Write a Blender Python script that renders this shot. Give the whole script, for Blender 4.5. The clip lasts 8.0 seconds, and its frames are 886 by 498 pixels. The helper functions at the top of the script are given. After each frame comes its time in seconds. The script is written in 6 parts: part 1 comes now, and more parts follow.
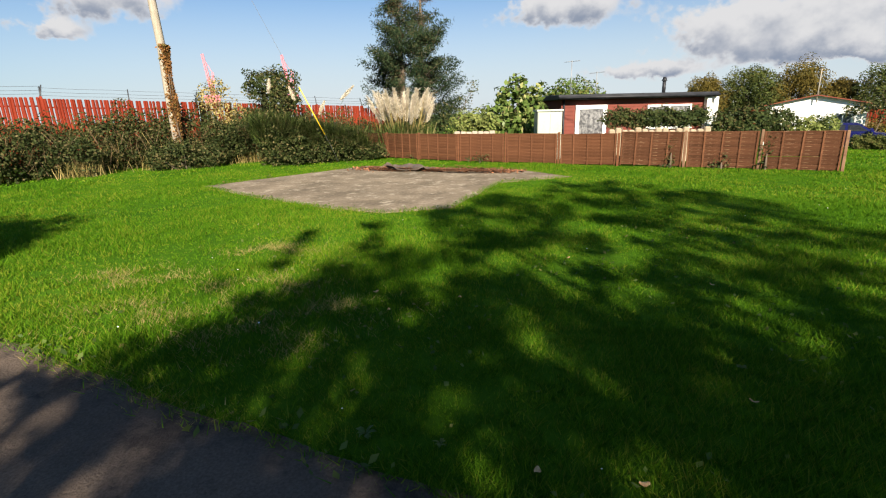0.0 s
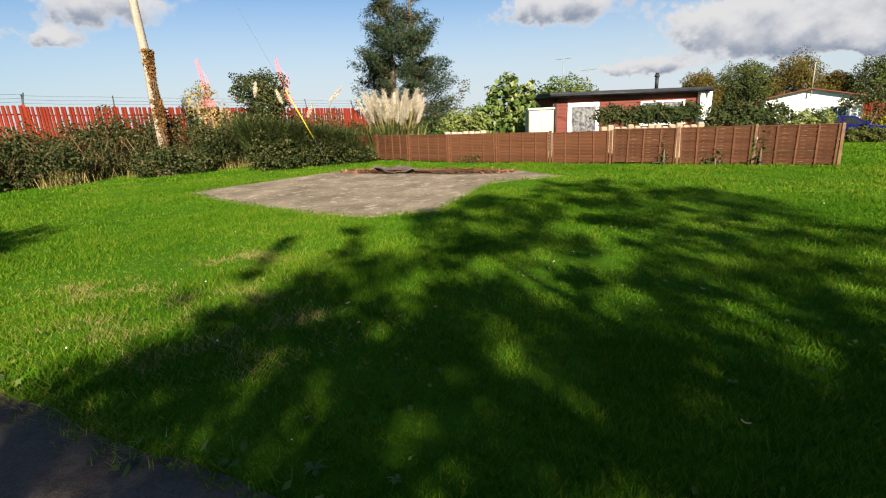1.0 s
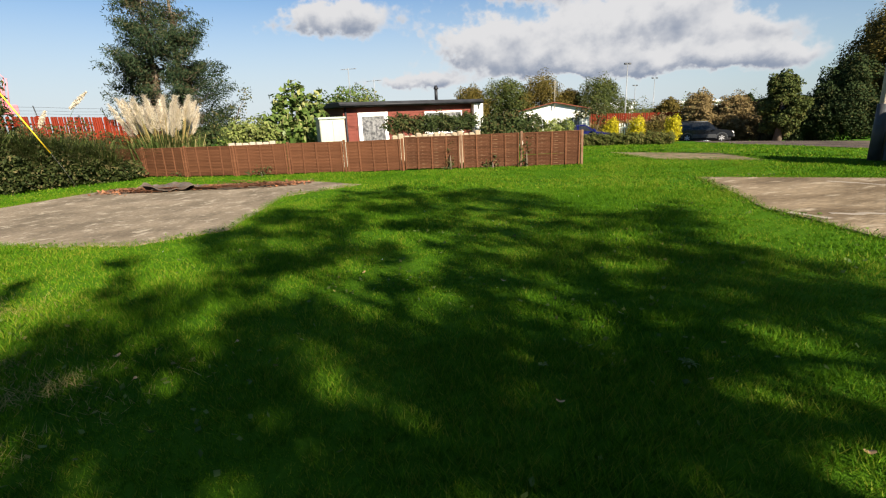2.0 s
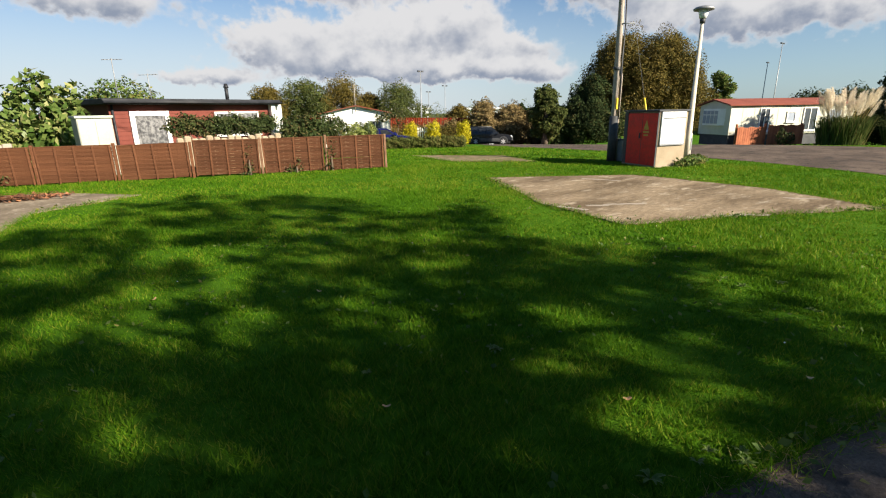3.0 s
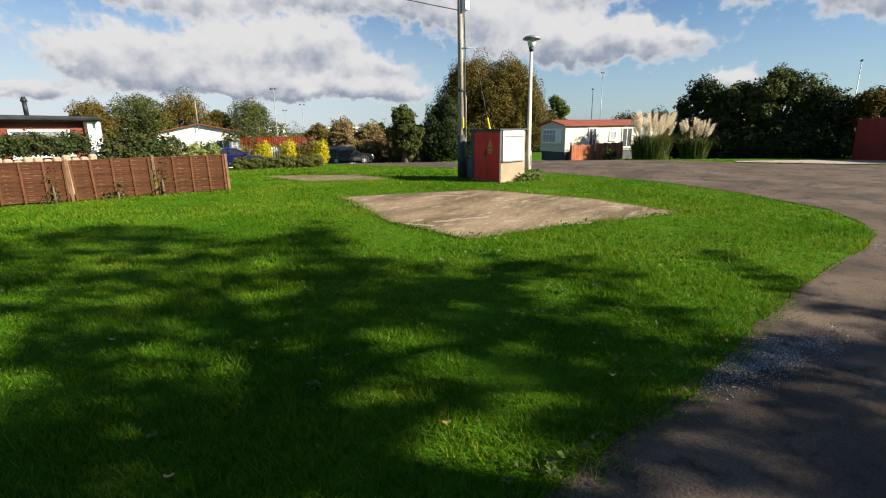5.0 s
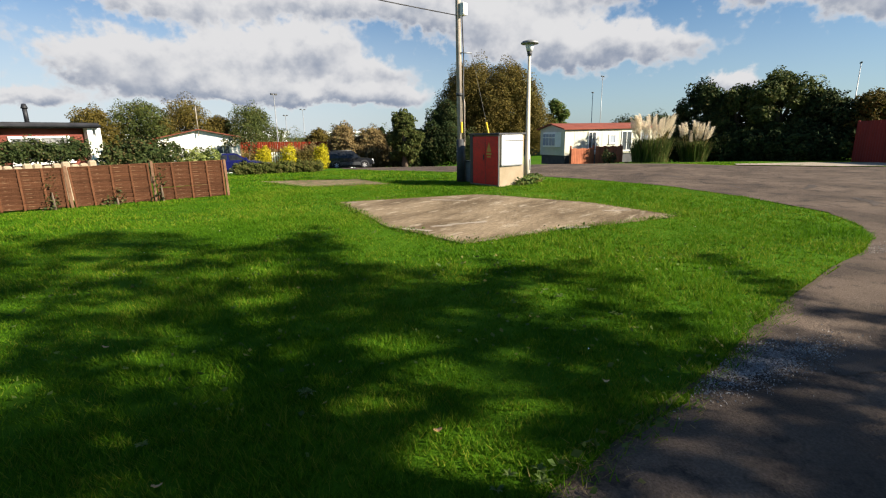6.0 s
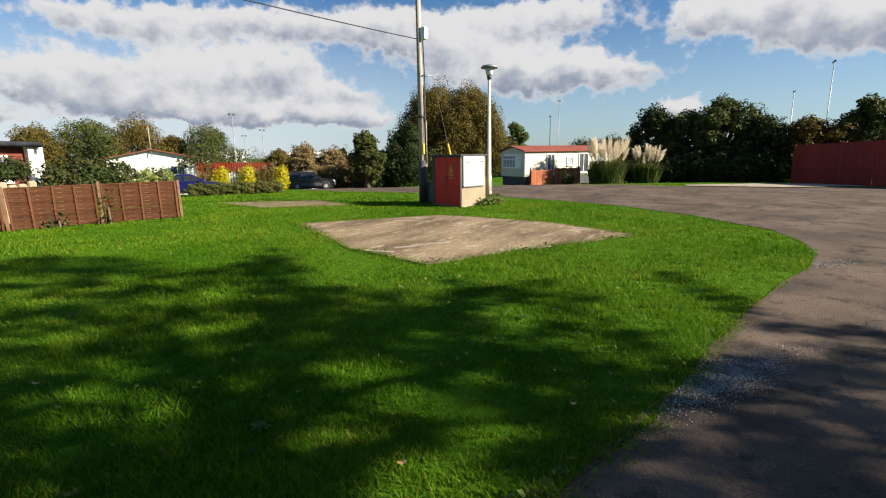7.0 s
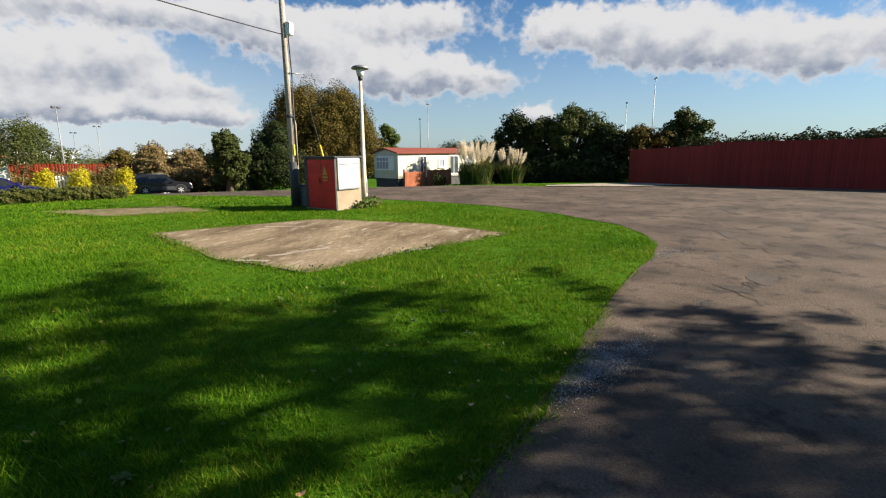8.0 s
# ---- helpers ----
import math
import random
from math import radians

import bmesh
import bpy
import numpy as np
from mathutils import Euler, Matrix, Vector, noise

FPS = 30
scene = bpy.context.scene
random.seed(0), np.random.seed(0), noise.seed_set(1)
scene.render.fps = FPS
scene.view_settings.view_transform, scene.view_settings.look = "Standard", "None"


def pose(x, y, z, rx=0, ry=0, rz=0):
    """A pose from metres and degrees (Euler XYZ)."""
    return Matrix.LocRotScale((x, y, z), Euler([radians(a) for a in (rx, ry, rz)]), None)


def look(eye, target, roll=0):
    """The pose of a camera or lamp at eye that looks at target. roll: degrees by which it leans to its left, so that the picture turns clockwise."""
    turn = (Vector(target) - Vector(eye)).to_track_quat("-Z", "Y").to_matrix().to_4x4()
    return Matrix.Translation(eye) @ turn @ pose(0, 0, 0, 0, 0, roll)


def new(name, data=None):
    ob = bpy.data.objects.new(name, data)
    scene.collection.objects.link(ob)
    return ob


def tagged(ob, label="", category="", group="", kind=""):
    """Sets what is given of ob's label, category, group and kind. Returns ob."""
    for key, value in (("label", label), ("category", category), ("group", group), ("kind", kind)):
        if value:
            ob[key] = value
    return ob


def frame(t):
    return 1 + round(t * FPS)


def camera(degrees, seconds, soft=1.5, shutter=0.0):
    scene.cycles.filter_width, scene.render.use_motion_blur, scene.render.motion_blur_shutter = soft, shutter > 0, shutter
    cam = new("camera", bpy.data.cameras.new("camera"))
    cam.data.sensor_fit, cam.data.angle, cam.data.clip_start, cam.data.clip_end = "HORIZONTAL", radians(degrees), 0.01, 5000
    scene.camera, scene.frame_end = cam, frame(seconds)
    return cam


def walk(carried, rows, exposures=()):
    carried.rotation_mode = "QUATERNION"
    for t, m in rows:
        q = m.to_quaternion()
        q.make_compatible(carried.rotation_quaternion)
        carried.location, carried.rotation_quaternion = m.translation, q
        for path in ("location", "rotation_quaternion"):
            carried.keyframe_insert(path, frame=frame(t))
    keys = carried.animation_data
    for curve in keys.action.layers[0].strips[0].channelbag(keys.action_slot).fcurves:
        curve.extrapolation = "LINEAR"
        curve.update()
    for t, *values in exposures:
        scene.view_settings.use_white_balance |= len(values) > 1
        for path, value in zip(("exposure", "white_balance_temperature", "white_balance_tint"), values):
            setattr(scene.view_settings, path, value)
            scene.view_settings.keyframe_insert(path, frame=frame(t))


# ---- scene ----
cam = camera(84.9, 8.0, soft=1.15)
PATH = [
    (0, (-0.256, -0.566, 1.774), (-0.478, 1.347, 1.233), -1.5),
    (0.5, (-0.151, -0.429, 1.755), (-0.37, 1.485, 1.217), -2.7),
    (1, (-0.055, -0.26, 1.75), (-0.272, 1.654, 1.212), -2.6),
    (1.5, (-0.036, -0.135, 1.72), (-0.146, 1.788, 1.18), -2.6),
    (1.8, (-0.024, -0.038, 1.702), (0.285, 1.858, 1.146), -1.8),
    (2, (-0.074, -0.011, 1.703), (0.498, 1.83, 1.17), -2.5),
    (2.2, (-0.11, -0.012, 1.712), (0.661, 1.753, 1.176), -2.3),
    (3.3, (-0.022, 0.018, 1.76), (1.326, 1.394, 1.221), -1.0),
    (3.5, (0.073, 0.027, 1.724), (1.488, 1.336, 1.192), -1.1),
    (4, (0.18, -0.017, 1.712), (1.71, 1.165, 1.201), -0.9),
    (4.5, (0.281, -0.094, 1.716), (1.881, 1.003, 1.229), -0.7),
    (6, (0.4, -0.192, 1.741), (2.003, 0.91, 1.273), -1.1),
    (6.5, (0.419, -0.206, 1.74), (2.045, 0.874, 1.305), -1.5),
    (7, (0.478, -0.145, 1.727), (2.177, 0.837, 1.34), -0.8),
    (7.5, (0.556, -0.042, 1.73), (2.379, 0.686, 1.349), -0.0),
    (8, (0.526, -0.004, 1.744), (2.42, 0.507, 1.358), -0.4),
]
walk(cam, [(t, look(eye, target, roll)) for t, eye, target, roll in PATH], exposures=[(0.0, 1.46, 6650.0, 10.0), (8.0, 1.46, 6650.0, 10.0)])

# ---- sky, sun ----
world = bpy.data.worlds.new("sky")
scene.world = world
world.use_nodes = True
SUN_EL, SUN_AZ = 27.0, 163.0      # degrees; the azimuth runs from +y towards +x


def nodes_of(tree):
    """Short helpers for one node tree: make a node, and do sums with sockets."""
    def nd(kind, props=None, **ins):
        n = tree.nodes.new("ShaderNode" + kind)
        for k, v in (props or {}).items():
            if k == "operation":
                n.operation = v
            elif k == "data_type":
                n.data_type = v
            elif k == "blend_type":
                n.blend_type = v
            elif k == "noise_dimensions":
                n.noise_dimensions = v
            elif k == "feature":
                n.feature = v
        for k, v in ins.items():
            sock = n.inputs[int(k[1:])] if k[0] == "i" and k[1:].isdigit() else n.inputs[k]
            if isinstance(v, bpy.types.NodeSocket):
                tree.links.new(v, sock)
            else:
                sock.default_value = v
        return n

    def mth(op, a, b=0.0, clamp=False):
        n = nd("Math", {"operation": op}, i0=a, i1=b)
        n.use_clamp = clamp
        return n.outputs[0]

    def ramp(v, lo, hi):
        n = nd("MapRange", None, Value=v)
        n.inputs[1].default_value, n.inputs[2].default_value = lo, hi
        n.interpolation_type = "SMOOTHSTEP"
        return n.outputs[0]

    def mix(f, a, b):
        n = tree.nodes.new("ShaderNodeMix")
        n.data_type = "RGBA"
        for sock, v in ((n.inputs[0], f), (n.inputs[6], a), (n.inputs[7], b)):
            if isinstance(v, bpy.types.NodeSocket):
                tree.links.new(v, sock)
            else:
                sock.default_value = v if isinstance(v, float) else (*v, 1)
        return n.outputs[2]

    def noise_at(vec, scale, detail=4.0, rough=0.55):
        n = nd("TexNoise", None, Vector=vec, Scale=scale, Detail=detail, Roughness=rough)
        return n.outputs[0]
    return nd, mth, ramp, mix, noise_at


wt = world.node_tree
nd, mth, ramp, mix, noise_at = nodes_of(wt)
sky = wt.nodes.new("ShaderNodeTexSky")
sky.sky_type, sky.sun_disc = "NISHITA", False
sky.sun_elevation, sky.sun_rotation = radians(SUN_EL), radians(SUN_AZ)
sky.air_density, sky.dust_density, sky.ozone_density = 1.0, 0.6, 2.0
way = nd("TexCoord").outputs["Generated"]
sep = nd("SeparateXYZ", None, i0=way)
up = mth("MAXIMUM", sep.outputs[2], 0.0)
azim = mth("MULTIPLY", mth("ARCTAN2", sep.outputs[0], sep.outputs[1]), 57.2958)
elev = mth("MULTIPLY", mth("ARCSINE", sep.outputs[2]), 57.2958)
# ragged edges: the direction is bent by two scales of noise before it meets the heaps
flat = nd("CombineXYZ", None, i0=mth("MULTIPLY", azim, 0.1), i1=mth("MULTIPLY", elev, 0.115), i2=0.7).outputs[0]


def bent(scale, detail, x_by, y_by):
    c = nd("TexNoise", None, Vector=flat, Scale=scale, Detail=detail, Roughness=0.6).outputs[1]
    c = nd("VectorMath", {"operation": "SUBTRACT"}, i0=c, i1=(0.5, 0.5, 0.5)).outputs[0]
    return nd("VectorMath", {"operation": "MULTIPLY"}, i0=c, i1=(x_by, y_by, 0.0)).outputs[0]


spot = nd("CombineXYZ", None, i0=azim, i1=elev).outputs[0]
spot = nd("VectorMath", {"operation": "ADD"}, i0=spot, i1=bent(1.7, 2.0, 6.0, 2.4)).outputs[0]
spot = nd("VectorMath", {"operation": "ADD"}, i0=spot, i1=bent(6.0, 5.0, 2.6, 1.9)).outputs[0]
# cumulus heaps of the fair-weather sky: azimuth, height, half width, half height, in degrees
HEAPS = [(-38, 10.9, 5.5, 1.7), (-43, 8.1, 1.8, 0.6), (7.5, 10.2, 5.5, 1.6), (16, 3.6, 6, 0.7), (22.5, 7.3, 5.2, 1.9), (31, 5.2, 6, 1.1), (34, 8.0, 5.2, 2.1), (42, 9.0, 4.2, 1.7),
         (29, 12.4, 7, 1.2), (40, 13.6, 7, 1.3), (49.5, 3.9, 4, 1.0), (53, 13.2, 6, 1.6), (46.5, 6.5, 5, 1.2), (61, 12.6, 6, 1.7), (66, 9.2, 7.5, 2.1), (76, 8.2, 7, 1.4), (72, 14.2, 7, 1.5),
         (91, 13.0, 6.5, 1.9), (100, 10.8, 7, 2.3), (113, 9.0, 7, 2.1), (85.3, 4.4, 2, 0.9), (40, 4.4, 9, 0.8)]
total, lift = 0.0, 0.0
for az_c, el_c, wide, high in HEAPS:
    rel = nd("VectorMath", {"operation": "SUBTRACT"}, i0=spot, i1=(az_c, el_c, 0.0)).outputs[0]
    rel = nd("VectorMath", {"operation": "MULTIPLY"}, i0=rel, i1=(1.08 / wide, 0.95 / high, 0.0)).outputs[0]
    q = nd("VectorMath", {"operation": "DOT_PRODUCT"}, i0=rel, i1=rel).outputs["Value"]
    w = mth("POWER", 0.5, q)
    rise = nd("VectorMath", {"operation": "DOT_PRODUCT"}, i0=rel, i1=(0.0, 1.0, 0.0)).outputs["Value"]
    total = mth("ADD", w, total)
    lift = mth("ADD", mth("MULTIPLY", w, rise), lift)
lift = mth("DIVIDE", lift, mth("ADD", total, 0.05))
# the rest of the sky carries the same broken cloud
v = nd("CombineXYZ", None, i0=sep.outputs[0], i1=sep.outputs[1], i2=mth("MULTIPLY", sep.outputs[2], 2.0)).outputs[0]
elsewhere = mth("MAXIMUM", ramp(up, 0.29, 0.42), ramp(mth("MULTIPLY", sep.outputs[1], -1.0), 0.5, 0.65))
total = mth("ADD", total, mth("MULTIPLY", mth("MULTIPLY", ramp(noise_at(v, 3.0, 5.0), 0.54, 0.7), 0.9), elsewhere))
billow = noise_at(flat, 4.0, 3.0, 0.45)
lumps = noise_at(flat, 12.0, 4.0, 0.5)
thick = mth("ADD", mth("ADD", total, mth("MULTIPLY", mth("SUBTRACT", billow, 0.5), 0.8)), mth("MULTIPLY", mth("SUBTRACT", lumps, 0.5), 0.55))
cover = ramp(thick, 0.24, 0.62)
shade = mth("ADD", mth("ADD", mth("MULTIPLY", lift, -0.85), 0.05), mth("ADD", mth("MULTIPLY", mth("SUBTRACT", billow, 0.5), 1.3), mth("MULTIPLY", mth("SUBTRACT", lumps, 0.5), 0.5)))
shade = mth("MULTIPLY", ramp(shade, -0.25, 0.95), ramp(thick, 0.3, 0.8))
white = mix(shade, (8.6, 8.7, 9.0), (3.2, 3.8, 5.0))
blue = nd("VectorMath", {"operation": "MULTIPLY"}, i0=sky.outputs[0], i1=(0.62, 1.02, 1.36)).outputs[0]
# thin haze, thickest away from the sun
veil = mth("ADD", mth("MULTIPLY", ramp(sep.outputs[1], 0.35, 0.95), 0.5), 0.4)
haze = mix(mth("MULTIPLY", ramp(up, 0.3, 0.0), veil), blue, (8.3, 9.1, 9.8))
seen = mix(cover, haze, white)
back = wt.nodes["Background"]
wt.links.new(seen, back.inputs[0])
back.inputs[1].default_value = 0.0315

sun = new("sun", bpy.data.lights.new("sun", "SUN"))
sun.data.energy, sun.data.angle, sun.data.color = 5.0, radians(0.75), (1.0, 0.9, 0.75)
sa, se = radians(SUN_AZ), radians(SUN_EL)
sun.matrix_world = look((0, 0, 0), (-math.sin(sa) * math.cos(se), -math.cos(sa) * math.cos(se), -math.sin(se)))


# ---- materials ----
def surface(name, c1, c2, scale=3.0, c3=None, rough=0.8, bump=0.3, metal=0.0, fine=40.0, island=0.0, spec=0.3, thr=(0.4, 0.62), stretch=(1, 1, 1), wear=0.5, contrast=0.7):
    """A two-scale surface: c1 and c2 in broad patches, c3 in worn spots, fine grain in the relief."""
    m = bpy.data.materials.new(name)
    m.use_nodes = True
    t = m.node_tree
    nd, mth, ramp, mix, noise_at = nodes_of(t)
    vec = nd("TexCoord").outputs["Object"]
    vec = nd("VectorMath", {"operation": "MULTIPLY"}, i0=vec, i1=stretch).outputs[0]
    broad, grain = noise_at(vec, scale, 5.0), noise_at(vec, fine, 4.0, 0.65)
    col = mix(ramp(broad, 0.32, 0.68), c1, c2)
    if c3:
        spots = noise_at(vec, scale * 3.3, 6.0, 0.7)
        col = mix(mth("MULTIPLY", ramp(spots, *thr), wear), col, c3)
    tone = mth("ADD", mth("MULTIPLY", grain, contrast), 1.0 - contrast / 2)
    if island:
        rnd = mth("ADD", nd("NewGeometry").outputs["Random Per Island"], nd("ObjectInfo").outputs["Random"])
        tone = mth("MULTIPLY", tone, mth("ADD", mth("MULTIPLY", mth("FRACT", rnd), island), 1 - island / 2))
    col = nd("VectorMath", {"operation": "SCALE"}, i0=col, Scale=tone).outputs[0]
    p = t.nodes["Principled BSDF"]
    t.links.new(col, p.inputs["Base Color"])
    p.inputs["Roughness"].default_value, p.inputs["Metallic"].default_value = rough, metal
    p.inputs["Specular IOR Level"].default_value = spec
    if bump:
        b = nd("Bump", None, Strength=bump, Distance=0.02, Height=mth("ADD", grain, mth("MULTIPLY", broad, 1.5)))
        t.links.new(b.outputs[0], p.inputs["Normal"])
    return m


def foliage(name, c1, c2, c3, scale=0.8, through_light=0.3, rough=0.65, spread=0.5, spec=0.1):
    """Leaves: three greens mixed leaf by leaf and in patches, with light shining through."""
    m = bpy.data.materials.new(name)
    m.use_nodes = True
    t = m.node_tree
    nd, mth, ramp, mix, noise_at = nodes_of(t)
    rnd = nd("NewGeometry").outputs["Random Per Island"]
    vec = nd("TexCoord").outputs["Object"]
    patch = noise_at(vec, scale, 4.0)
    col = mix(ramp(mth("ADD", mth("MULTIPLY", rnd, spread), mth("MULTIPLY", patch, 1 - spread)), 0.3, 0.7), c1, c2)
    third = mth("FRACT", mth("MULTIPLY", rnd, 7.31))
    col = mix(mth("MULTIPLY", ramp(mth("ADD", third, mth("MULTIPLY", mth("SUBTRACT", patch, 0.5), 1.2)), 0.72, 0.95), 0.9), col, c3)
    p = t.nodes["Principled BSDF"]
    t.links.new(col, p.inputs["Base Color"])
    p.inputs["Roughness"].default_value, p.inputs["Specular IOR Level"].default_value = rough, spec
    tr = nd("BsdfTranslucent", None, Color=col)
    sh = nd("MixShader", None, Fac=through_light)
    t.links.new(p.outputs[0], sh.inputs[1])
    t.links.new(tr.outputs[0], sh.inputs[2])
    t.links.new(sh.outputs[0], t.nodes["Material Output"].inputs[0])
    return m


def glass(name, tint=(0.05, 0.06, 0.07), rough=0.3, spec=0.4):
    m = bpy.data.materials.new(name)
    m.use_nodes = True
    p = m.node_tree.nodes["Principled BSDF"]
    p.inputs["Base Color"].default_value = (*tint, 1)
    p.inputs["Roughness"].default_value, p.inputs["Specular IOR Level"].default_value = rough, spec
    return m


SOIL = surface("turf_soil", (0.034, 0.095, 0.005), (0.06, 0.138, 0.008), 0.5, (0.13, 0.135, 0.02), rough=1.0, spec=0.03, bump=0.6, fine=60, thr=(0.6, 0.75))
GRASS = foliage("grass_blades", (0.046, 0.13, 0.0045), (0.102, 0.208, 0.008), (0.205, 0.235, 0.025), 0.45, 0.4, 0.65, 0.42, 0.07)
DRYGRASS = foliage("dry_grass", (0.3, 0.23, 0.085), (0.38, 0.3, 0.12), (0.14, 0.15, 0.03), 1.0, 0.3)
ASPHALT = surface("asphalt", (0.066, 0.05, 0.039), (0.13, 0.098, 0.075), 0.6, (0.034, 0.028, 0.025), rough=0.9, bump=0.8, fine=60, thr=(0.5, 0.64), wear=0.8, contrast=1.5, spec=0.15)
PATCH = surface("asphalt_patch", (0.04, 0.031, 0.025), (0.075, 0.057, 0.044), 1.2, rough=0.8, bump=0.5, fine=110)
GRAVEL = surface("gravel", (0.17, 0.165, 0.165), (0.33, 0.325, 0.32), 6.0, rough=0.9, bump=0.2, island=0.8)
CONCRETE = surface("worn_concrete", (0.14, 0.112, 0.078), (0.245, 0.197, 0.14), 0.9, (0.4, 0.345, 0.26), rough=0.92, bump=0.6, fine=16, thr=(0.52, 0.66), wear=0.75, contrast=1.3, spec=0.15)
MUDDY = surface("mossy_concrete", (0.115, 0.082, 0.048), (0.25, 0.19, 0.122), 0.9, (0.5, 0.43, 0.32), rough=0.92, bump=0.8, fine=14, thr=(0.52, 0.7), wear=0.5, contrast=1.4, spec=0.15, stretch=(0.45, 1.2, 1))
OVERGROWN = surface("overgrown_concrete", (0.14, 0.095, 0.05), (0.23, 0.165, 0.10), 1.2, (0.07, 0.09, 0.02), rough=0.95, bump=0.6, fine=30, thr=(0.45, 0.6), wear=0.9)
PAVE = surface("pale_kerb_concrete", (0.26, 0.22, 0.17), (0.34, 0.29, 0.23), 1.5, rough=0.9, bump=0.3)
RUST = surface("rusty_steel", (0.2, 0.08, 0.038), (0.34, 0.15, 0.065), 5.0, (0.09, 0.05, 0.035), rough=0.9, bump=0.6, island=0.5)
SHEET = surface("crumpled_zinc", (0.10, 0.085, 0.07), (0.17, 0.145, 0.12), 3.0, (0.12, 0.06, 0.03), rough=0.6, bump=0.3, metal=0.4)
LAP = surface("lap_boards", (0.095, 0.039, 0.019), (0.138, 0.059, 0.03), 1.1, (0.2, 0.10, 0.055), spec=0.1, contrast=1.0, rough=0.9, bump=0.6, fine=30, island=0.35, stretch=(0.6, 1, 6), thr=(0.55, 0.7))
LAPOLD = surface("weathered_lap_boards", (0.078, 0.033, 0.017), (0.112, 0.049, 0.026), 1.6, (0.32, 0.215, 0.13), spec=0.1, contrast=1.0, rough=0.92, bump=0.7, fine=30, island=0.3, stretch=(0.5, 1, 7), thr=(0.56, 0.66), wear=0.9)
POSTW = surface("fence_post_wood", (0.11, 0.055, 0.03), (0.19, 0.115, 0.07), 3.0, rough=0.9, bump=0.5, island=0.4)
CLAD = surface("red_brown_cladding", (0.115, 0.025, 0.016), (0.145, 0.034, 0.022), 2.0, rough=0.7, bump=0.2)
BLACK = surface("black_fascia", (0.012, 0.013, 0.016), (0.022, 0.023, 0.027), 3.0, rough=0.55, bump=0.1)
WHITE = surface("white_plastic", (0.74, 0.74, 0.7), (0.8, 0.8, 0.77), 2.0, rough=0.4, bump=0.05)
CREAM = surface("cream_paint", (0.52, 0.51, 0.4), (0.58, 0.57, 0.46), 1.5, (0.42, 0.41, 0.31), rough=0.6, bump=0.08, thr=(0.62, 0.75))
LACE = surface("lace_curtain", (0.05, 0.05, 0.055), (0.2, 0.2, 0.2), 9.0, rough=0.9, bump=0.3, fine=50)
REDFENCE = surface("red_painted_steel", (0.145, 0.016, 0.005), (0.19, 0.023, 0.007), 0.7, (0.11, 0.016, 0.007), spec=0.15, rough=0.6, bump=0.08, island=0.25, thr=(0.6, 0.75))
REDOLD = surface("dull_red_steel", (0.2, 0.017, 0.013), (0.26, 0.024, 0.016), 0.5, (0.25, 0.05, 0.04), rough=0.6, bump=0.1, island=0.3, thr=(0.6, 0.75))
SHEDW = surface("far_white_cladding", (0.66, 0.68, 0.7), (0.72, 0.74, 0.76), 0.05, rough=0.7, bump=0.05)
REDDOOR = surface("red_cabinet_paint", (0.68, 0.02, 0.012), (0.74, 0.026, 0.016), 2.5, (0.4, 0.025, 0.014), rough=0.5, bump=0.08)
RENDER = surface("cream_render", (0.26, 0.205, 0.135), (0.33, 0.265, 0.185), 2.0, (0.18, 0.145, 0.10), rough=0.9, bump=0.4, thr=(0.55, 0.7))
DKGREY = surface("dark_grey_steel", (0.04, 0.042, 0.045), (0.06, 0.062, 0.066), 3.0, rough=0.55, bump=0.1)
POLEW = surface("grey_pole_wood", (0.34, 0.29, 0.235), (0.45, 0.39, 0.32), 2.0, (0.22, 0.185, 0.15), rough=0.9, bump=0.5, stretch=(3, 3, 0.4))
PALEPOLE = surface("pale_pole_wood", (0.27, 0.235, 0.18), (0.35, 0.31, 0.25), 2.0, (0.18, 0.15, 0.11), rough=0.9, bump=0.5, stretch=(3, 3, 0.4))
LAMPC = surface("lamp_post_concrete", (0.46, 0.42, 0.33), (0.55, 0.51, 0.42), 3.0, rough=0.85, bump=0.3)
YELLOW = surface("yellow_plastic", (0.62, 0.42, 0.02), (0.7, 0.5, 0.04), 3.0, rough=0.5, bump=0.05)
STEEL = surface("galvanised_steel", (0.2, 0.21, 0.22), (0.27, 0.28, 0.29), 4.0, rough=0.5, bump=0.05, metal=0.3)
CRANE = surface("crane_paint", (0.62, 0.16, 0.2), (0.7, 0.2, 0.24), 0.1, rough=0.6, bump=0)
BARK = surface("bark", (0.09, 0.065, 0.045), (0.15, 0.115, 0.085), 2.5, rough=0.95, bump=0.9, fine=18, stretch=(1, 1, 0.35))
IVYDRY = foliage("dry_ivy", (0.16, 0.075, 0.025), (0.26, 0.125, 0.045), (0.12, 0.10, 0.03), 2.0, 0.2)
BRAMBLE = foliage("bramble_leaves", (0.018, 0.028, 0.008), (0.048, 0.06, 0.017), (0.14, 0.115, 0.05), 0.9, 0.15)
REEDS = foliage("reed_blades", (0.055, 0.085, 0.02), (0.11, 0.145, 0.038), (0.25, 0.21, 0.09), 0.7, 0.3)
PLUME = foliage("pampas_plumes", (0.74, 0.66, 0.52), (0.82, 0.76, 0.64), (0.58, 0.48, 0.34), 2.0, 0.45, 0.9)
CONIF = foliage("spruce_needles", (0.012, 0.025, 0.011), (0.027, 0.044, 0.017), (0.075, 0.075, 0.035), 0.5, 0.12)
TWIG = foliage("dead_conifer_twigs", (0.10, 0.065, 0.035), (0.17, 0.115, 0.065), (0.05, 0.055, 0.02), 1.0, 0.1)
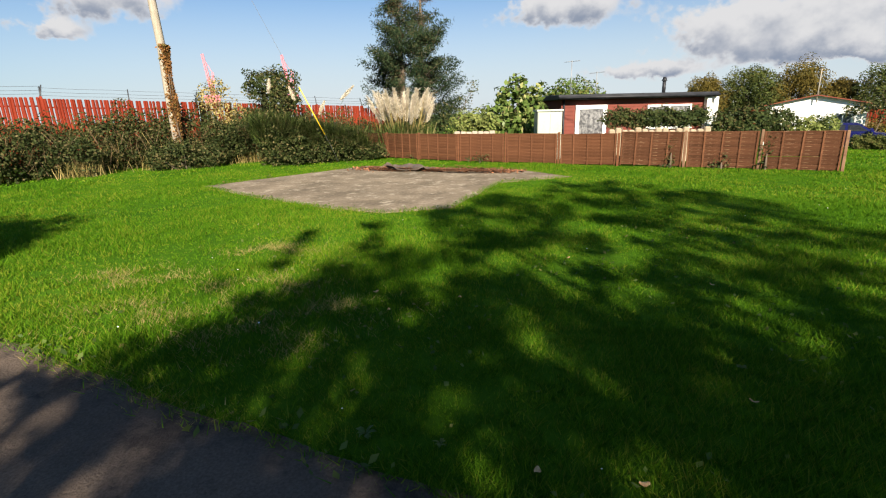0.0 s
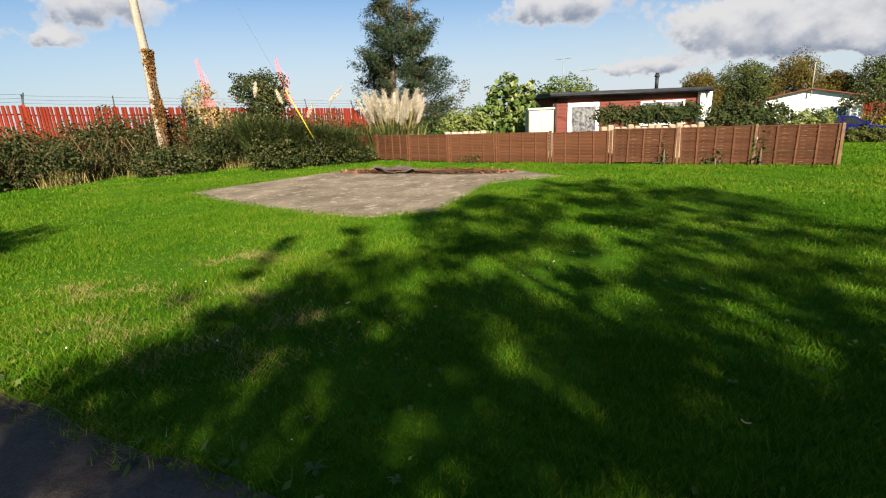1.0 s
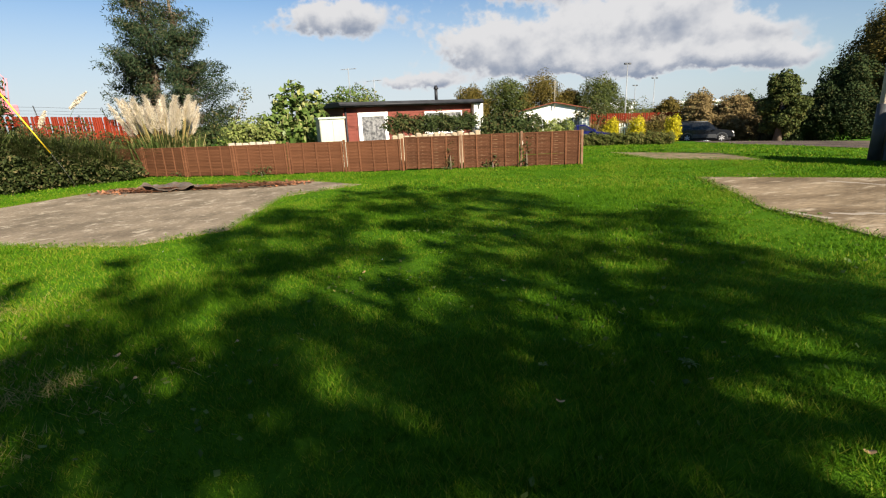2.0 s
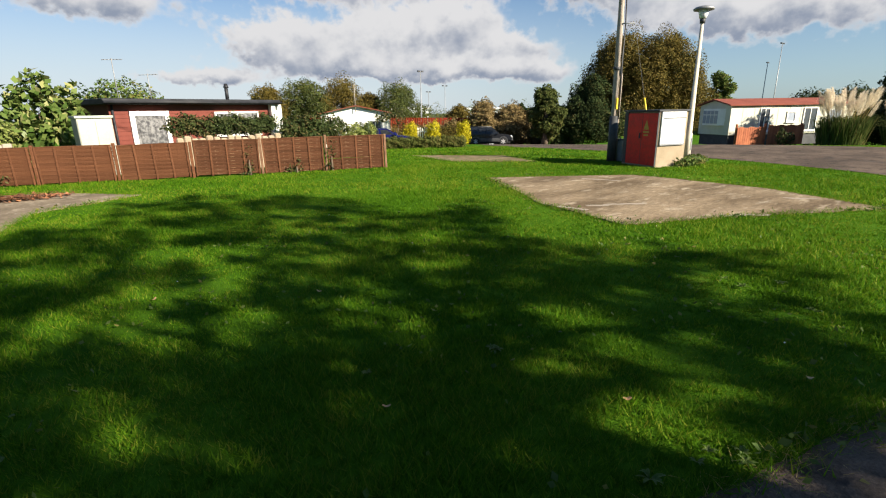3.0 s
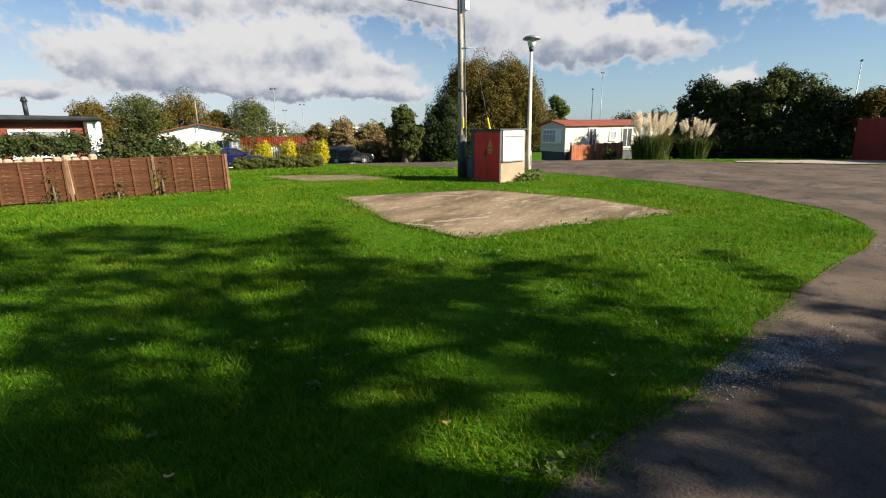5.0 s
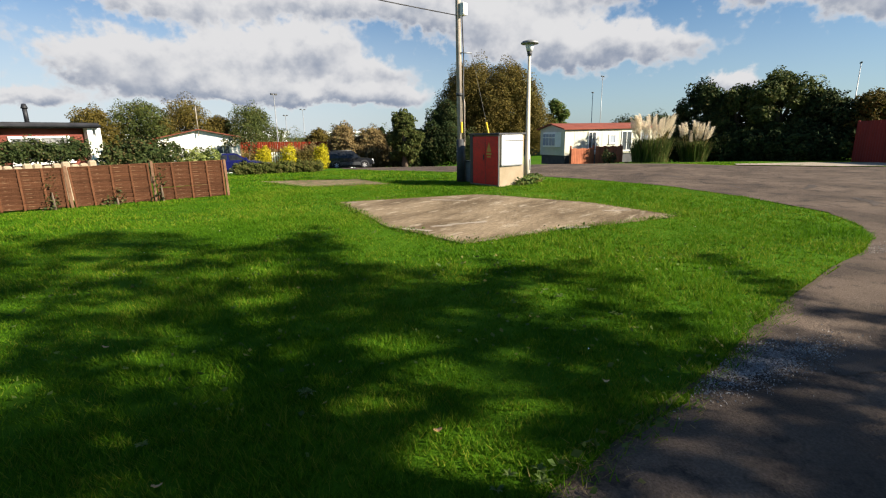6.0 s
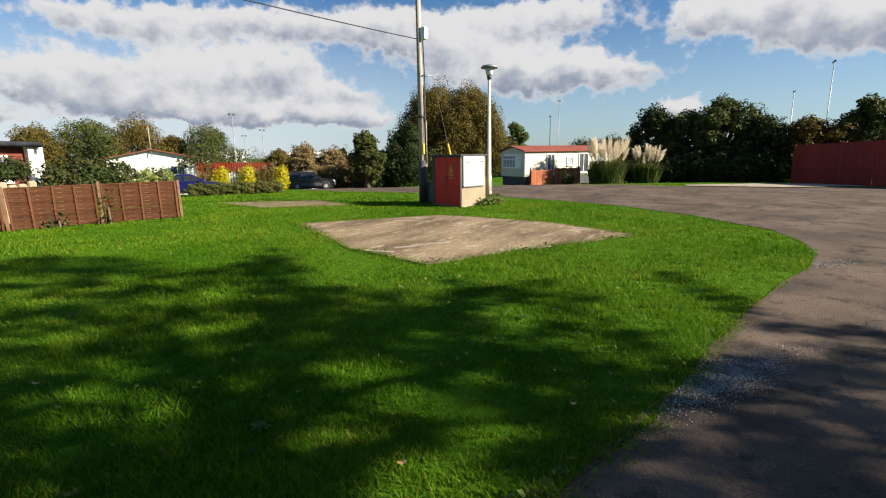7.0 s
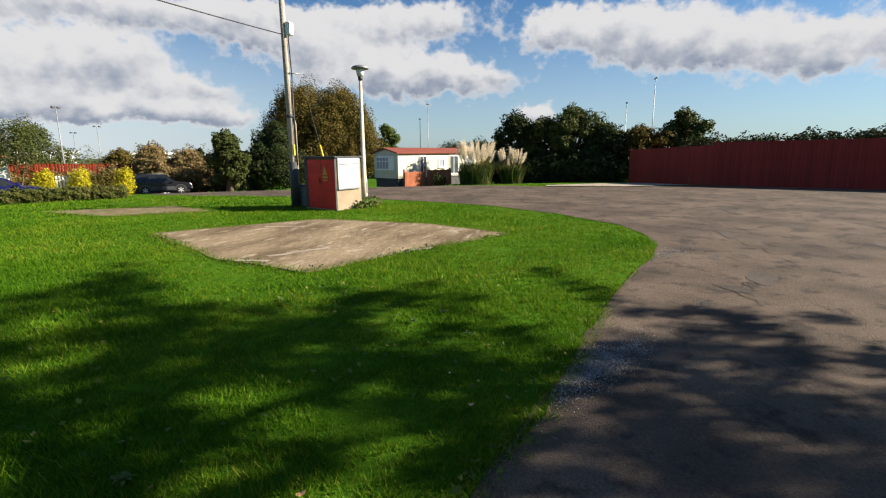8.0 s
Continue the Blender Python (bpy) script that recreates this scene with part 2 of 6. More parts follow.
BROADLEAF = foliage("glossy_yellow_green_leaves", (0.06, 0.105, 0.022), (0.14, 0.19, 0.05), (0.3, 0.3, 0.12), 1.2, 0.3, 0.35)
PALELEAF = foliage("variegated_leaves", (0.13, 0.17, 0.04), (0.26, 0.28, 0.09), (0.09, 0.11, 0.03), 1.5, 0.3)
HEDGEL = foliage("hedge_leaves", (0.026, 0.042, 0.013), (0.052, 0.068, 0.02), (0.11, 0.085, 0.035), 1.0, 0.2)
OLIVEL = foliage("olive_hedge_leaves", (0.07, 0.09, 0.02), (0.105, 0.12, 0.03), (0.15, 0.115, 0.04), 1.0, 0.2)
GOLDL = foliage("golden_conifer_leaves", (0.38, 0.34, 0.015), (0.5, 0.42, 0.02), (0.2, 0.2, 0.015), 1.5, 0.25)
OAKL = foliage("autumn_oak_leaves", (0.046, 0.064, 0.017), (0.082, 0.098, 0.024), (0.11, 0.095, 0.03), 0.25, 0.2)
BROWNL = foliage("brown_autumn_leaves", (0.085, 0.066, 0.014), (0.14, 0.103, 0.023), (0.065, 0.066, 0.016), 0.25, 0.2)
DARKL = foliage("dark_evergreen_leaves", (0.02, 0.034, 0.013), (0.042, 0.058, 0.02), (0.085, 0.08, 0.03), 0.3, 0.1, 0.8, 0.5, 0.04)
GARDENL = foliage("garden_tree_leaves", (0.06, 0.10, 0.025), (0.12, 0.17, 0.04), (0.2, 0.18, 0.05), 0.8, 0.3)
WEEDL = surface("weed_leaf", (0.08, 0.15, 0.02), (0.13, 0.2, 0.04), 12.0, (0.18, 0.22, 0.07), rough=0.55, bump=0.2, fine=90)
LEAFDRY = surface("fallen_leaf", (0.42, 0.24, 0.1), (0.5, 0.33, 0.17), 20.0, rough=0.8, bump=0.1, island=0.6)
TYRE = surface("tyre_rubber", (0.015, 0.015, 0.016), (0.025, 0.025, 0.026), 8.0, rough=0.85, bump=0.2)
ALLOY = surface("alloy_rim", (0.4, 0.4, 0.41), (0.48, 0.48, 0.49), 5.0, rough=0.35, bump=0)
SUVPAINT = surface("charcoal_car_paint", (0.010, 0.012, 0.015), (0.014, 0.016, 0.02), 1.0, rough=0.25, bump=0, spec=0.5)
SUVTRIM = surface("silver_trim", (0.05, 0.053, 0.057), (0.07, 0.073, 0.078), 1.0, rough=0.4, bump=0)
BLUEPAINT = surface("blue_car_paint", (0.005, 0.006, 0.06), (0.007, 0.009, 0.08), 1.0, rough=0.25, bump=0, spec=0.6)
GLASS = glass("window_glass")
NETGLASS = glass("net_curtained_glass", (0.3, 0.34, 0.4), 0.2, 0.5)
CARGLASS = glass("car_window_glass", (0.03, 0.035, 0.042), 0.05, 0.8)
WIRE = surface("dull_wire", (0.1, 0.1, 0.1), (0.14, 0.14, 0.14), 5.0, rough=0.6, bump=0)
DIRT = surface("verge_dirt", (0.045, 0.034, 0.02), (0.08, 0.06, 0.035), 4.0, (0.13, 0.105, 0.055), rough=0.95, bump=0.8, fine=70)
REDROOF = surface("red_roof_felt", (0.16, 0.04, 0.025), (0.21, 0.055, 0.034), 1.0, rough=0.85, bump=0.3)
BROWNWOOD = surface("orange_brown_timber", (0.28, 0.085, 0.04), (0.36, 0.12, 0.055), 2.0, rough=0.8, bump=0.3, island=0.3)
SIGNW = surface("white_notice_board", (0.74, 0.75, 0.75), (0.8, 0.81, 0.81), 2.0, rough=0.4, bump=0)
MARK = surface("ochre_marking", (0.5, 0.28, 0.05), (0.55, 0.32, 0.07), 9.0, rough=0.7, bump=0)
LIMB_GLASS = surface("milky_lantern", (0.62, 0.64, 0.64), (0.7, 0.72, 0.72), 4.0, rough=0.3, bump=0)
SCRUBL = foliage("tawny_scrub_leaves", (0.17, 0.125, 0.052), (0.26, 0.185, 0.085), (0.13, 0.125, 0.045), 0.4, 0.25)
STORE = surface("faded_cream_metal", (0.33, 0.34, 0.27), (0.38, 0.39, 0.32), 1.5, (0.27, 0.27, 0.21), rough=0.6, bump=0.08, thr=(0.62, 0.75))
FAR = surface("far_woodland", (0.03, 0.045, 0.028), (0.05, 0.065, 0.035), 0.05, rough=1.0, bump=0.0, fine=1.5)
CABLE = surface("black_cable", (0.012, 0.012, 0.013), (0.018, 0.018, 0.02), 5.0, rough=0.6, bump=0)


# ---- building helpers ----
rng = np.random.default_rng(7)


def gz(x, y):
    """Height of the ground: level round the lawn, falling away to the north-east."""
    x, y = np.asarray(x, float), np.asarray(y, float)
    s, e = np.maximum(0.0, 0.6 * x + 0.8 * y - 19.0), np.maximum(0.0, x - 24.0)
    return -0.047 * (s - 3 * (1 - np.exp(-s / 3))) - 0.03 * (e - 3 * (1 - np.exp(-e / 3)))


def data_of(name, bm, mat):
    me = bpy.data.meshes.new(name)
    bm.to_mesh(me)
    bm.free()
    me.materials.append(mat)
    return me


def part(name, bm, mat, parent, label="", smooth=False):
    """One mesh object under a thing or a part; bm may be a bmesh or ready mesh data."""
    me = bm if isinstance(bm, bpy.types.Mesh) else data_of(name, bm, mat)
    if smooth:
        me.polygons.foreach_set("use_smooth", [True] * len(me.polygons))
    ob = new(name, me)
    ob.parent = parent
    return tagged(ob, label)


def thing(name, m, label, category, group="", kind=""):
    ob = new(name)
    ob.empty_display_size = 0.2
    ob.matrix_world = m
    return tagged(ob, label, category, group, kind)


def place(x, y, z=None, turn=0.0, tilt=0.0):
    return pose(x, y, float(gz(x, y)) if z is None else z, tilt, 0, turn)


def block(x0, y0, z0, x1, y1, z1, bevel=0.0, bm=None, m=None):
    bm = bm or bmesh.new()
    mm = Matrix.Translation(((x0 + x1) / 2, (y0 + y1) / 2, (z0 + z1) / 2)) @ Matrix.Diagonal((abs(x1 - x0), abs(y1 - y0), abs(z1 - z0), 1))
    vs = bmesh.ops.create_cube(bm, size=1, matrix=(m @ mm) if m else mm)["verts"]
    if bevel:
        es = list({e for v in vs for e in v.link_edges})
        bmesh.ops.bevel(bm, geom=es, offset=bevel, segments=1, affect="EDGES")
    return bm


def tube(points, radii, sides=8, bm=None, cap=True):
    """A tapered round tube along the points."""
    bm = bm or bmesh.new()
    rings = []
    pts = [Vector(p) for p in points]
    for i, p in enumerate(pts):
        d = (pts[min(i + 1, len(pts) - 1)] - pts[max(i - 1, 0)]).normalized()
        q = d.to_track_quat("Z", "Y")
        r = radii[i] if hasattr(radii, "__len__") else radii
        rings.append([bm.verts.new(p + q @ Vector((math.cos(a) * r, math.sin(a) * r, 0))) for a in (2 * math.pi * k / sides for k in range(sides))])
    for a, b in zip(rings, rings[1:]):
        for k in range(sides):
            f = bm.faces.new((a[k], a[(k + 1) % sides], b[(k + 1) % sides], b[k]))
            f.smooth = True
    if cap:
        bm.faces.new(rings[-1])
        bm.faces.new(rings[0][::-1])
    return bm


def prism(outline, z0, z1, bm=None):
    """An upright prism over a flat outline."""
    bm = bm or bmesh.new()
    lo = [bm.verts.new((x, y, z0)) for x, y in outline]
    hi = [bm.verts.new((x, y, z1)) for x, y in outline]
    n = len(lo)
    bm.faces.new(hi)
    bm.faces.new(lo[::-1])
    for i in range(n):
        bm.faces.new((lo[i], lo[(i + 1) % n], hi[(i + 1) % n], hi[i]))
    return bm


def raw_mesh(name, verts, corners, mat, per=4):
    """A mesh from arrays; every face has the same number of corners."""
    me = bpy.data.meshes.new(name)
    n = len(corners) // per
    me.vertices.add(len(verts))
    me.vertices.foreach_set("co", np.asarray(verts, np.float32).ravel())
    me.loops.add(len(corners))
    me.loops.foreach_set("vertex_index", np.asarray(corners, np.int32))
    me.polygons.add(n)
    me.polygons.foreach_set("loop_start", np.arange(0, n * per, per, dtype=np.int32))
    me.update(calc_edges=True)
    me.materials.append(mat)
    return me


def unit(v):
    return v / np.maximum(np.linalg.norm(v, axis=1, keepdims=True), 1e-9)


def leaf_mesh(name, pos, size, mat, out=None, slim=0.55, up_bias=0.35):
    """Small pointed folded leaves, one island each, at the positions; out: the ways in which they face."""
    n = len(pos)
    nor = rng.normal(size=(n, 3))
    if out is not None:
        nor = unit(nor) * 0.9 + unit(out) * 0.8
    nor[:, 2] += up_bias
    nor = unit(nor)
    t = unit(np.cross(nor, rng.normal(size=(n, 3))))
    b = np.cross(nor, t)
    s = (size * rng.uniform(0.6, 1.35, n))[:, None]
    v = np.stack([pos - t * s, pos + b * s * slim - nor * s * 0.15, pos + t * s, pos - b * s * slim - nor * s * 0.15], 1).reshape(-1, 3)
    return raw_mesh(name, v, np.arange(4 * n), mat)


def blade_mesh(name, pos, height, width, mat, lean=0.45, droop=0.0, tuft=None):
    """Upright grass blades: a tapering quad, or with droop a bent pair of quads. tuft: the way in which each one leans."""
    n = len(pos)
    a = rng.uniform(0, 2 * math.pi, n)
    side = np.stack([np.cos(a), np.sin(a), np.zeros(n)], 1)
    a2 = rng.uniform(0, 2 * math.pi, n) if tuft is None else tuft
    h = height * rng.uniform(0.55, 1.3, n)
    tip = np.stack([np.cos(a2) * lean * h * rng.uniform(0.2, 1.2, n), np.sin(a2) * lean * h * rng.uniform(0.2, 1.2, n), h], 1)
    w = (width * rng.uniform(0.7, 1.3, n))[:, None] / 2
    if not droop:
        v = np.stack([pos - side * w, pos + side * w, pos + tip], 1).reshape(-1, 3)
        return raw_mesh(name, v, np.arange(3 * n), mat, 3)
    mid = pos + tip * np.array([0.45, 0.45, 0.75])
    end = pos + tip * np.array([1 + droop, 1 + droop, 1 - 0.35 * droop])
    v = np.stack([pos - side * w, pos + side * w, mid + side * w * 0.8, mid - side * w * 0.8, end + side * w * 0.1, end - side * w * 0.1], 1).reshape(-1, 3)
    k = np.arange(n)[:, None] * 6
    return raw_mesh(name, v, (k + np.array([[0, 1, 2, 3, 3, 2, 4, 5]])).ravel(), mat)


def blob_points(n, centre, radius, shell=0.55, rough=0.35, seed=0.0):
    """Points in the outer part of a lumpy ellipsoid, and the ways outwards."""
    d = unit(rng.normal(size=(n, 3)))
    c, r = np.asarray(centre, float), np.asarray(radius, float)
    lump = 1 + rough * (np.sin(d[:, 0] * 4.1 + seed) * np.sin(d[:, 1] * 3.7 + 2 * seed) + 0.6 * np.sin(d[:, 2] * 6.3 + d[:, 0] * 5 + seed))
    f = (shell + (1 - shell) * np.sqrt(rng.uniform(0, 1, n))) * lump
    return c + d * r * f[:, None], d


def crown_points(n, blobs, shell=0.5, rough=0.3):
    """Points spread over several lumpy blobs (x, y, z, rx, ry, rz) by their size."""
    size = np.array([b[3] * b[4] + b[3] * b[5] for b in blobs])
    share = np.maximum(1, (n * size / size.sum()).astype(int))
    got = [blob_points(k, b[:3], b[3:6], shell, rough, 1.7 * i) for i, (k, b) in enumerate(zip(share, blobs))]
    return np.concatenate([g[0] for g in got]), np.concatenate([g[1] for g in got])


def inside(px, py, poly):
    """Which of the points lie in the flat polygon."""
    hit = np.zeros(len(px), bool)
    for (x0, y0), (x1, y1) in zip(poly, poly[1:] + poly[:1]):
        if y0 != y1:
            hit ^= ((y0 > py) != (y1 > py)) & (px < (x1 - x0) * (py - y0) / (y1 - y0) + x0)
    return hit


def wobble(poly, step, amount, seed):
    """The polygon with its edges cut into short uneven pieces."""
    out = []
    for (x0, y0), (x1, y1) in zip(poly, poly[1:] + poly[:1]):
        n = max(1, int(math.hypot(x1 - x0, y1 - y0) / step))
        for i in range(n):
            x, y = x0 + (x1 - x0) * i / n, y0 + (y1 - y0) * i / n
            k = noise.noise_vector((x * 1.3, y * 1.3, seed)) + 0.6 * noise.noise_vector((x * 4, y * 4, seed))
            out.append((x + k.x * amount, y + k.y * amount))
    return out


# ---- ground, road, slabs ----
def terrain():
    xs = np.concatenate([[-900, -300, -120], np.arange(-60, 91, 1.0), [130, 300, 900]])
    ys = np.concatenate([[-900, -300, -80], np.arange(-30, 91, 1.0), [130, 300, 900]])
    gx, gy = np.meshgrid(xs, ys, indexing="ij")
    v = np.stack([gx.ravel(), gy.ravel(), gz(np.clip(gx, -60, 90), np.clip(gy, -30, 90)).ravel()], 1)
    i, j = np.meshgrid(np.arange(len(xs) - 1), np.arange(len(ys) - 1), indexing="ij")
    a = (i * len(ys) + j).ravel()
    q = np.stack([a, a + len(ys), a + len(ys) + 1, a + 1], 1).ravel()
    ob = new("ground", raw_mesh("ground", v, q, SOIL))
    return tagged(ob, "mown green lawn falling gently away beyond the slabs", "ground", kind="structure")


terrain()

ROAD_EDGE = [(-30, 9.5), (-12, 4.9), (-7, 3.5), (-4.47, 2.77), (-3.36, 2.35), (-2.3, 1.92), (-1.5, 1.66), (-0.5, 1.34), (0.8, 0.98), (2.17, 0.58), (2.95, 0.36),
             (4.15, 0.02), (5.1, -0.18), (6.56, -0.53), (8.0, -0.95), (9.1, -1.34), (10.2, -1.56), (11.4, -1.55), (12.9, -1.18), (14.9, 0.45), (16.7, 2.6), (17.7, 5.0),
             (18.5, 8.5), (19.2, 13.0), (20.5, 18.0), (24, 24), (30, 31), (40, 40)]
ROAD = ROAD_EDGE + [(48, 40), (40, 30), (34.5, 19), (32, 13), (30.2, 9), (28.6, 5.4), (27.2, 1.5), (27.6, -2.5), (30.6, -6.4), (29.7, -10.6), (27.3, -14), (24, -22), (14, -24),
                    (8, -9), (3, -4.2), (0, -3.0), (-4, -1.2), (-12, 1.4), (-30, 5.5)]
ROAD_W = wobble(ROAD, 0.16, 0.085, 3.0)


def draped(outline, over, cell=1.0):
    """A flat outline laid over the ground, cut along the ground's own grid."""
    bm = bmesh.new()
    bm.faces.new([bm.verts.new((x, y, 0)) for x, y in outline])
    bmesh.ops.triangulate(bm, faces=bm.faces[:])
    lo = [math.floor(min(p[k] for p in outline) / cell) for k in (0, 1)]
    hi = [math.ceil(max(p[k] for p in outline) / cell) for k in (0, 1)]
    for k in (0, 1):
        for i in range(lo[k] + 1, hi[k]):
            co, no = [0, 0, 0], [0, 0, 0]
            co[k], no[k] = i * cell, 1
            bmesh.ops.bisect_plane(bm, geom=bm.verts[:] + bm.edges[:] + bm.faces[:], plane_co=co, plane_no=no)
    for v in bm.verts:
        v.co.z = float(gz(v.co.x, v.co.y)) + over
    bmesh.ops.recalc_face_normals(bm, faces=bm.faces[:])
    if sum(f.normal.z for f in bm.faces) < 0:
        bmesh.ops.reverse_faces(bm, faces=bm.faces[:])
    return bm


tagged(new("road", data_of("road", draped(ROAD_W, 0.012, 2.0), ASPHALT)), "worn brown-grey asphalt lane widening into a yard", "road", kind="structure")

# patched and broken places in the asphalt
for x, y, rx, ry, turn in [(4.9, -0.85, 0.35, 0.12, -20), (6.5, -1.6, 0.35, 0.1, -25), (8.0, -2.6, 0.4, 0.12, -10), (9.5, -2.5, 0.3, 0.09, -20), (12.0, -3.2, 0.7, 0.12, -5), (7.2, -2.0, 0.25, 0.1, 30),
                           (15.0, -2.0, 0.8, 0.12, 15), (16.5, -4.5, 0.8, 0.14, 5), (19.5, -3.0, 1.0, 0.13, 20), (6.0, -3.4, 0.45, 0.15, -15), (11.0, -5.6, 0.6, 0.16, -5), (20, 3.0, 0.8, 0.1, 60),
                           (13.5, -5.0, 0.5, 0.1, 10), (18.0, -1.0, 0.7, 0.1, -10), (22.0, -5.5, 1.0, 0.14, 0), (17.0, 0.8, 0.6, 0.08, 30)]:
    ring = [(x + math.cos(a) * rx * math.cos(radians(turn)) - math.sin(a) * ry * math.sin(radians(turn)), y + math.cos(a) * rx * math.sin(radians(turn)) + math.sin(a) * ry * math.cos(radians(turn)))
            for a in (2 * math.pi * k / 18 for k in range(18))]
    bm = draped(wobble(ring, 0.06, 0.2, x), 0.017, 2.0)
    tagged(new("asphalt_patch", data_of("asphalt_patch", bm, PATCH)), "dark sunken repair in the worn asphalt", "road patch", kind="structure")

def strip(line, width, over, seed):
    """A ragged ribbon laid over the ground along a line."""
    bm = bmesh.new()
    prev = None
    for i, (x, y) in enumerate(line):
        p, q = line[max(i - 1, 0)], line[min(i + 1, len(line) - 1)]
        d = Vector((q[0] - p[0], q[1] - p[1], 0)).normalized()
        w = [width * (0.55 + 0.6 * abs(noise.noise((x * 2.1, y * 2.1, seed + s)))) for s in (0, 5)]
        a = bm.verts.new((x - d.y * w[0], y + d.x * w[0], float(gz(x, y)) + over))
        b = bm.verts.new((x + d.y * w[1], y - d.x * w[1], float(gz(x, y)) + over))
        if prev:
            bm.faces.new((prev[0], prev[1], b, a))
        prev = (a, b)
    return bm


edge_line = wobble(ROAD_EDGE[2:22] + ROAD_EDGE[20:1:-1], 0.12, 0.03, 6.0)
edge_line = edge_line[:len(edge_line) // 2]
tagged(new("verge_dirt", data_of("verge_dirt", strip(edge_line, 0.03, 0.014, 2.0), DIRT)), "dark crumbly dirt rim between lane and grass", "verge", kind="structure")
for x0, y0, turn, ln in [(6.4, -1.9, -20, 1.8), (9.0, -3.4, 5, 2.2), (12.0, -4.0, 20, 3.5), (14.5, -1.6, -40, 2.4), (17.0, -1.2, 70, 4.0), (13.0, -7.0, 10, 4.0), (19.0, -6.0, -15, 4.5), (20.5, 2.0, 40, 4.0)]:
    pts = []
    for i in range(int(ln / 0.12)):
        k1 = noise.noise((i * 0.35, x0, y0))
        d = radians(turn)
        pts.append((x0 + math.cos(d) * i * 0.12 - math.sin(d) * k1 * 0.35, y0 + math.sin(d) * i * 0.12 + math.cos(d) * k1 * 0.35))
    tagged(new("asphalt_crack", data_of("asphalt_crack", strip(pts, 0.006 + 0.0012 * x0, 0.018, x0), PATCH)), "dark ragged crack across the worn asphalt", "crack", kind="structure")

SLABS = [
    ([(-8.17, 11.8), (-6.5, 10.45), (-3.9, 8.75), (-2.35, 8.12), (-1.15, 8.6), (-0.65, 10.3), (-0.2, 12.0), (1.75, 13.0), (0.3, 14.9), (-4.9, 16.5)], CONCRETE, "weathered grey-brown concrete base slab set in the lawn"),
    ([(9.25, 9.2), (7.3, 5.8), (6.8, 3.78), (8.55, 2.88), (11.05, 1.35), (12.1, 3.4), (12.35, 6.7)], MUDDY, "muddy brown concrete base slab with pale scrapes"),
    ([(12.05, 16.4), (11.45, 13.2), (13.45, 11.0), (14.4, 13.4)], OVERGROWN, "low overgrown concrete base slab in the far lawn")]
slab_edges = []
for outline, mat, label in SLABS:
    edge = wobble(outline, 0.16, 0.05, 9.0)
    slab_edges.append(edge)
    bm = prism(edge, -0.08, 0.022)
    bmesh.ops.triangulate(bm, faces=[f for f in bm.faces if len(f.verts) > 4])
    tagged(new("concrete_slab", data_of("concrete_slab", bm, mat)), label, "slab", "base slabs", "structure")

# pale scrapes on the brown slab
for (x0, y0), (x1, y1) in [[(7.66, 5.02), (8.62, 4.47)], [(8.46, 3.04), (9.09, 2.5)], [(10.7, 7.28), (11.01, 6.29)], [(7.26, 5.37), (7.32, 4.84)], [(10.98, 2.8), (11.33, 2.36)]]:
    pts = [(x0 + (x1 - x0) * i / 14, y0 + (y1 - y0) * i / 14 + 0.12 * noise.noise((i * 0.4, x0, y0))) for i in range(15)]
    tagged(new("slab_scrape", data_of("slab_scrape", strip(pts, 0.09, 0.026, x0), PAVE)), "pale scraped streak in the muddy concrete", "slab wear", kind="structure")

# pavement before the far fence
tagged(new("pavement", data_of("pavement", draped(wobble([(27.25, 1.4), (27.65, -2.5), (30.7, -6.3), (33.5, -4.4), (32.0, -1.5), (28.3, 1.6)], 0.5, 0.04, 4.0), 0.05), PAVE)), "pale concrete strip beside the yard", "pavement", kind="structure")


# ---- foliage builders ----
def tree(name, x, y, trunk_h, trunk_r, blobs, n, leaf, mat, label, limbs=6, group="", z=None, shell=0.45, category="tree", slim=0.55):
    """Trunk, limbs and a crown of leaves round blobs that are given from the trunk's foot."""
    top = thing(name, place(x, y, z), label, category, group)
    bend = rng.uniform(-0.04, 0.04, 2) * trunk_h
    bm = tube([(0, 0, -0.15), (bend[0] * 0.3, bend[1] * 0.3, trunk_h * 0.4), (bend[0], bend[1], trunk_h)], [trunk_r * 1.25, trunk_r * 0.9, trunk_r * 0.6], 9)
    part("trunk", bm, BARK, top)
    order = sorted(range(len(blobs)), key=lambda i: -blobs[i][3])[:limbs]
    for i in order:
        b = blobs[i]
        start = Vector((bend[0] * 0.8, bend[1] * 0.8, trunk_h * rng.uniform(0.6, 0.98)))
        end = Vector(b[:3])
        mid = start.lerp(end, 0.5) + Vector((0, 0, 0.08 * (end - start).length))
        part("limb", tube([start, mid, end], [trunk_r * 0.5, trunk_r * 0.3, trunk_r * 0.08], 6), BARK, top)
    pos, out = crown_points(n, blobs, shell)
    part("crown", leaf_mesh("crown", pos, leaf, mat, out, slim), mat, top)
    return top


def shrub(name, x, y, blobs, n, leaf, mat, label, z=None, group="", stems=5, category="shrub", slim=0.55):
    top = thing(name, place(x, y, z), label, category, group)
    for i in range(min(stems, len(blobs))):
        b = blobs[i]
        part("stem", tube([(b[0] * 0.3, b[1] * 0.3, -0.05), (b[0] * 0.7, b[1] * 0.7, b[2] * 0.5), (b[0], b[1], b[2])], [0.04, 0.03, 0.012], 5), BARK, top)
    pos, out = crown_points(n, blobs, 0.45, 0.3)
    pos[:, 2] = np.maximum(pos[:, 2], 0.02)
    part("foliage", leaf_mesh("foliage", pos, leaf, mat, out, slim), mat, top)
    return top


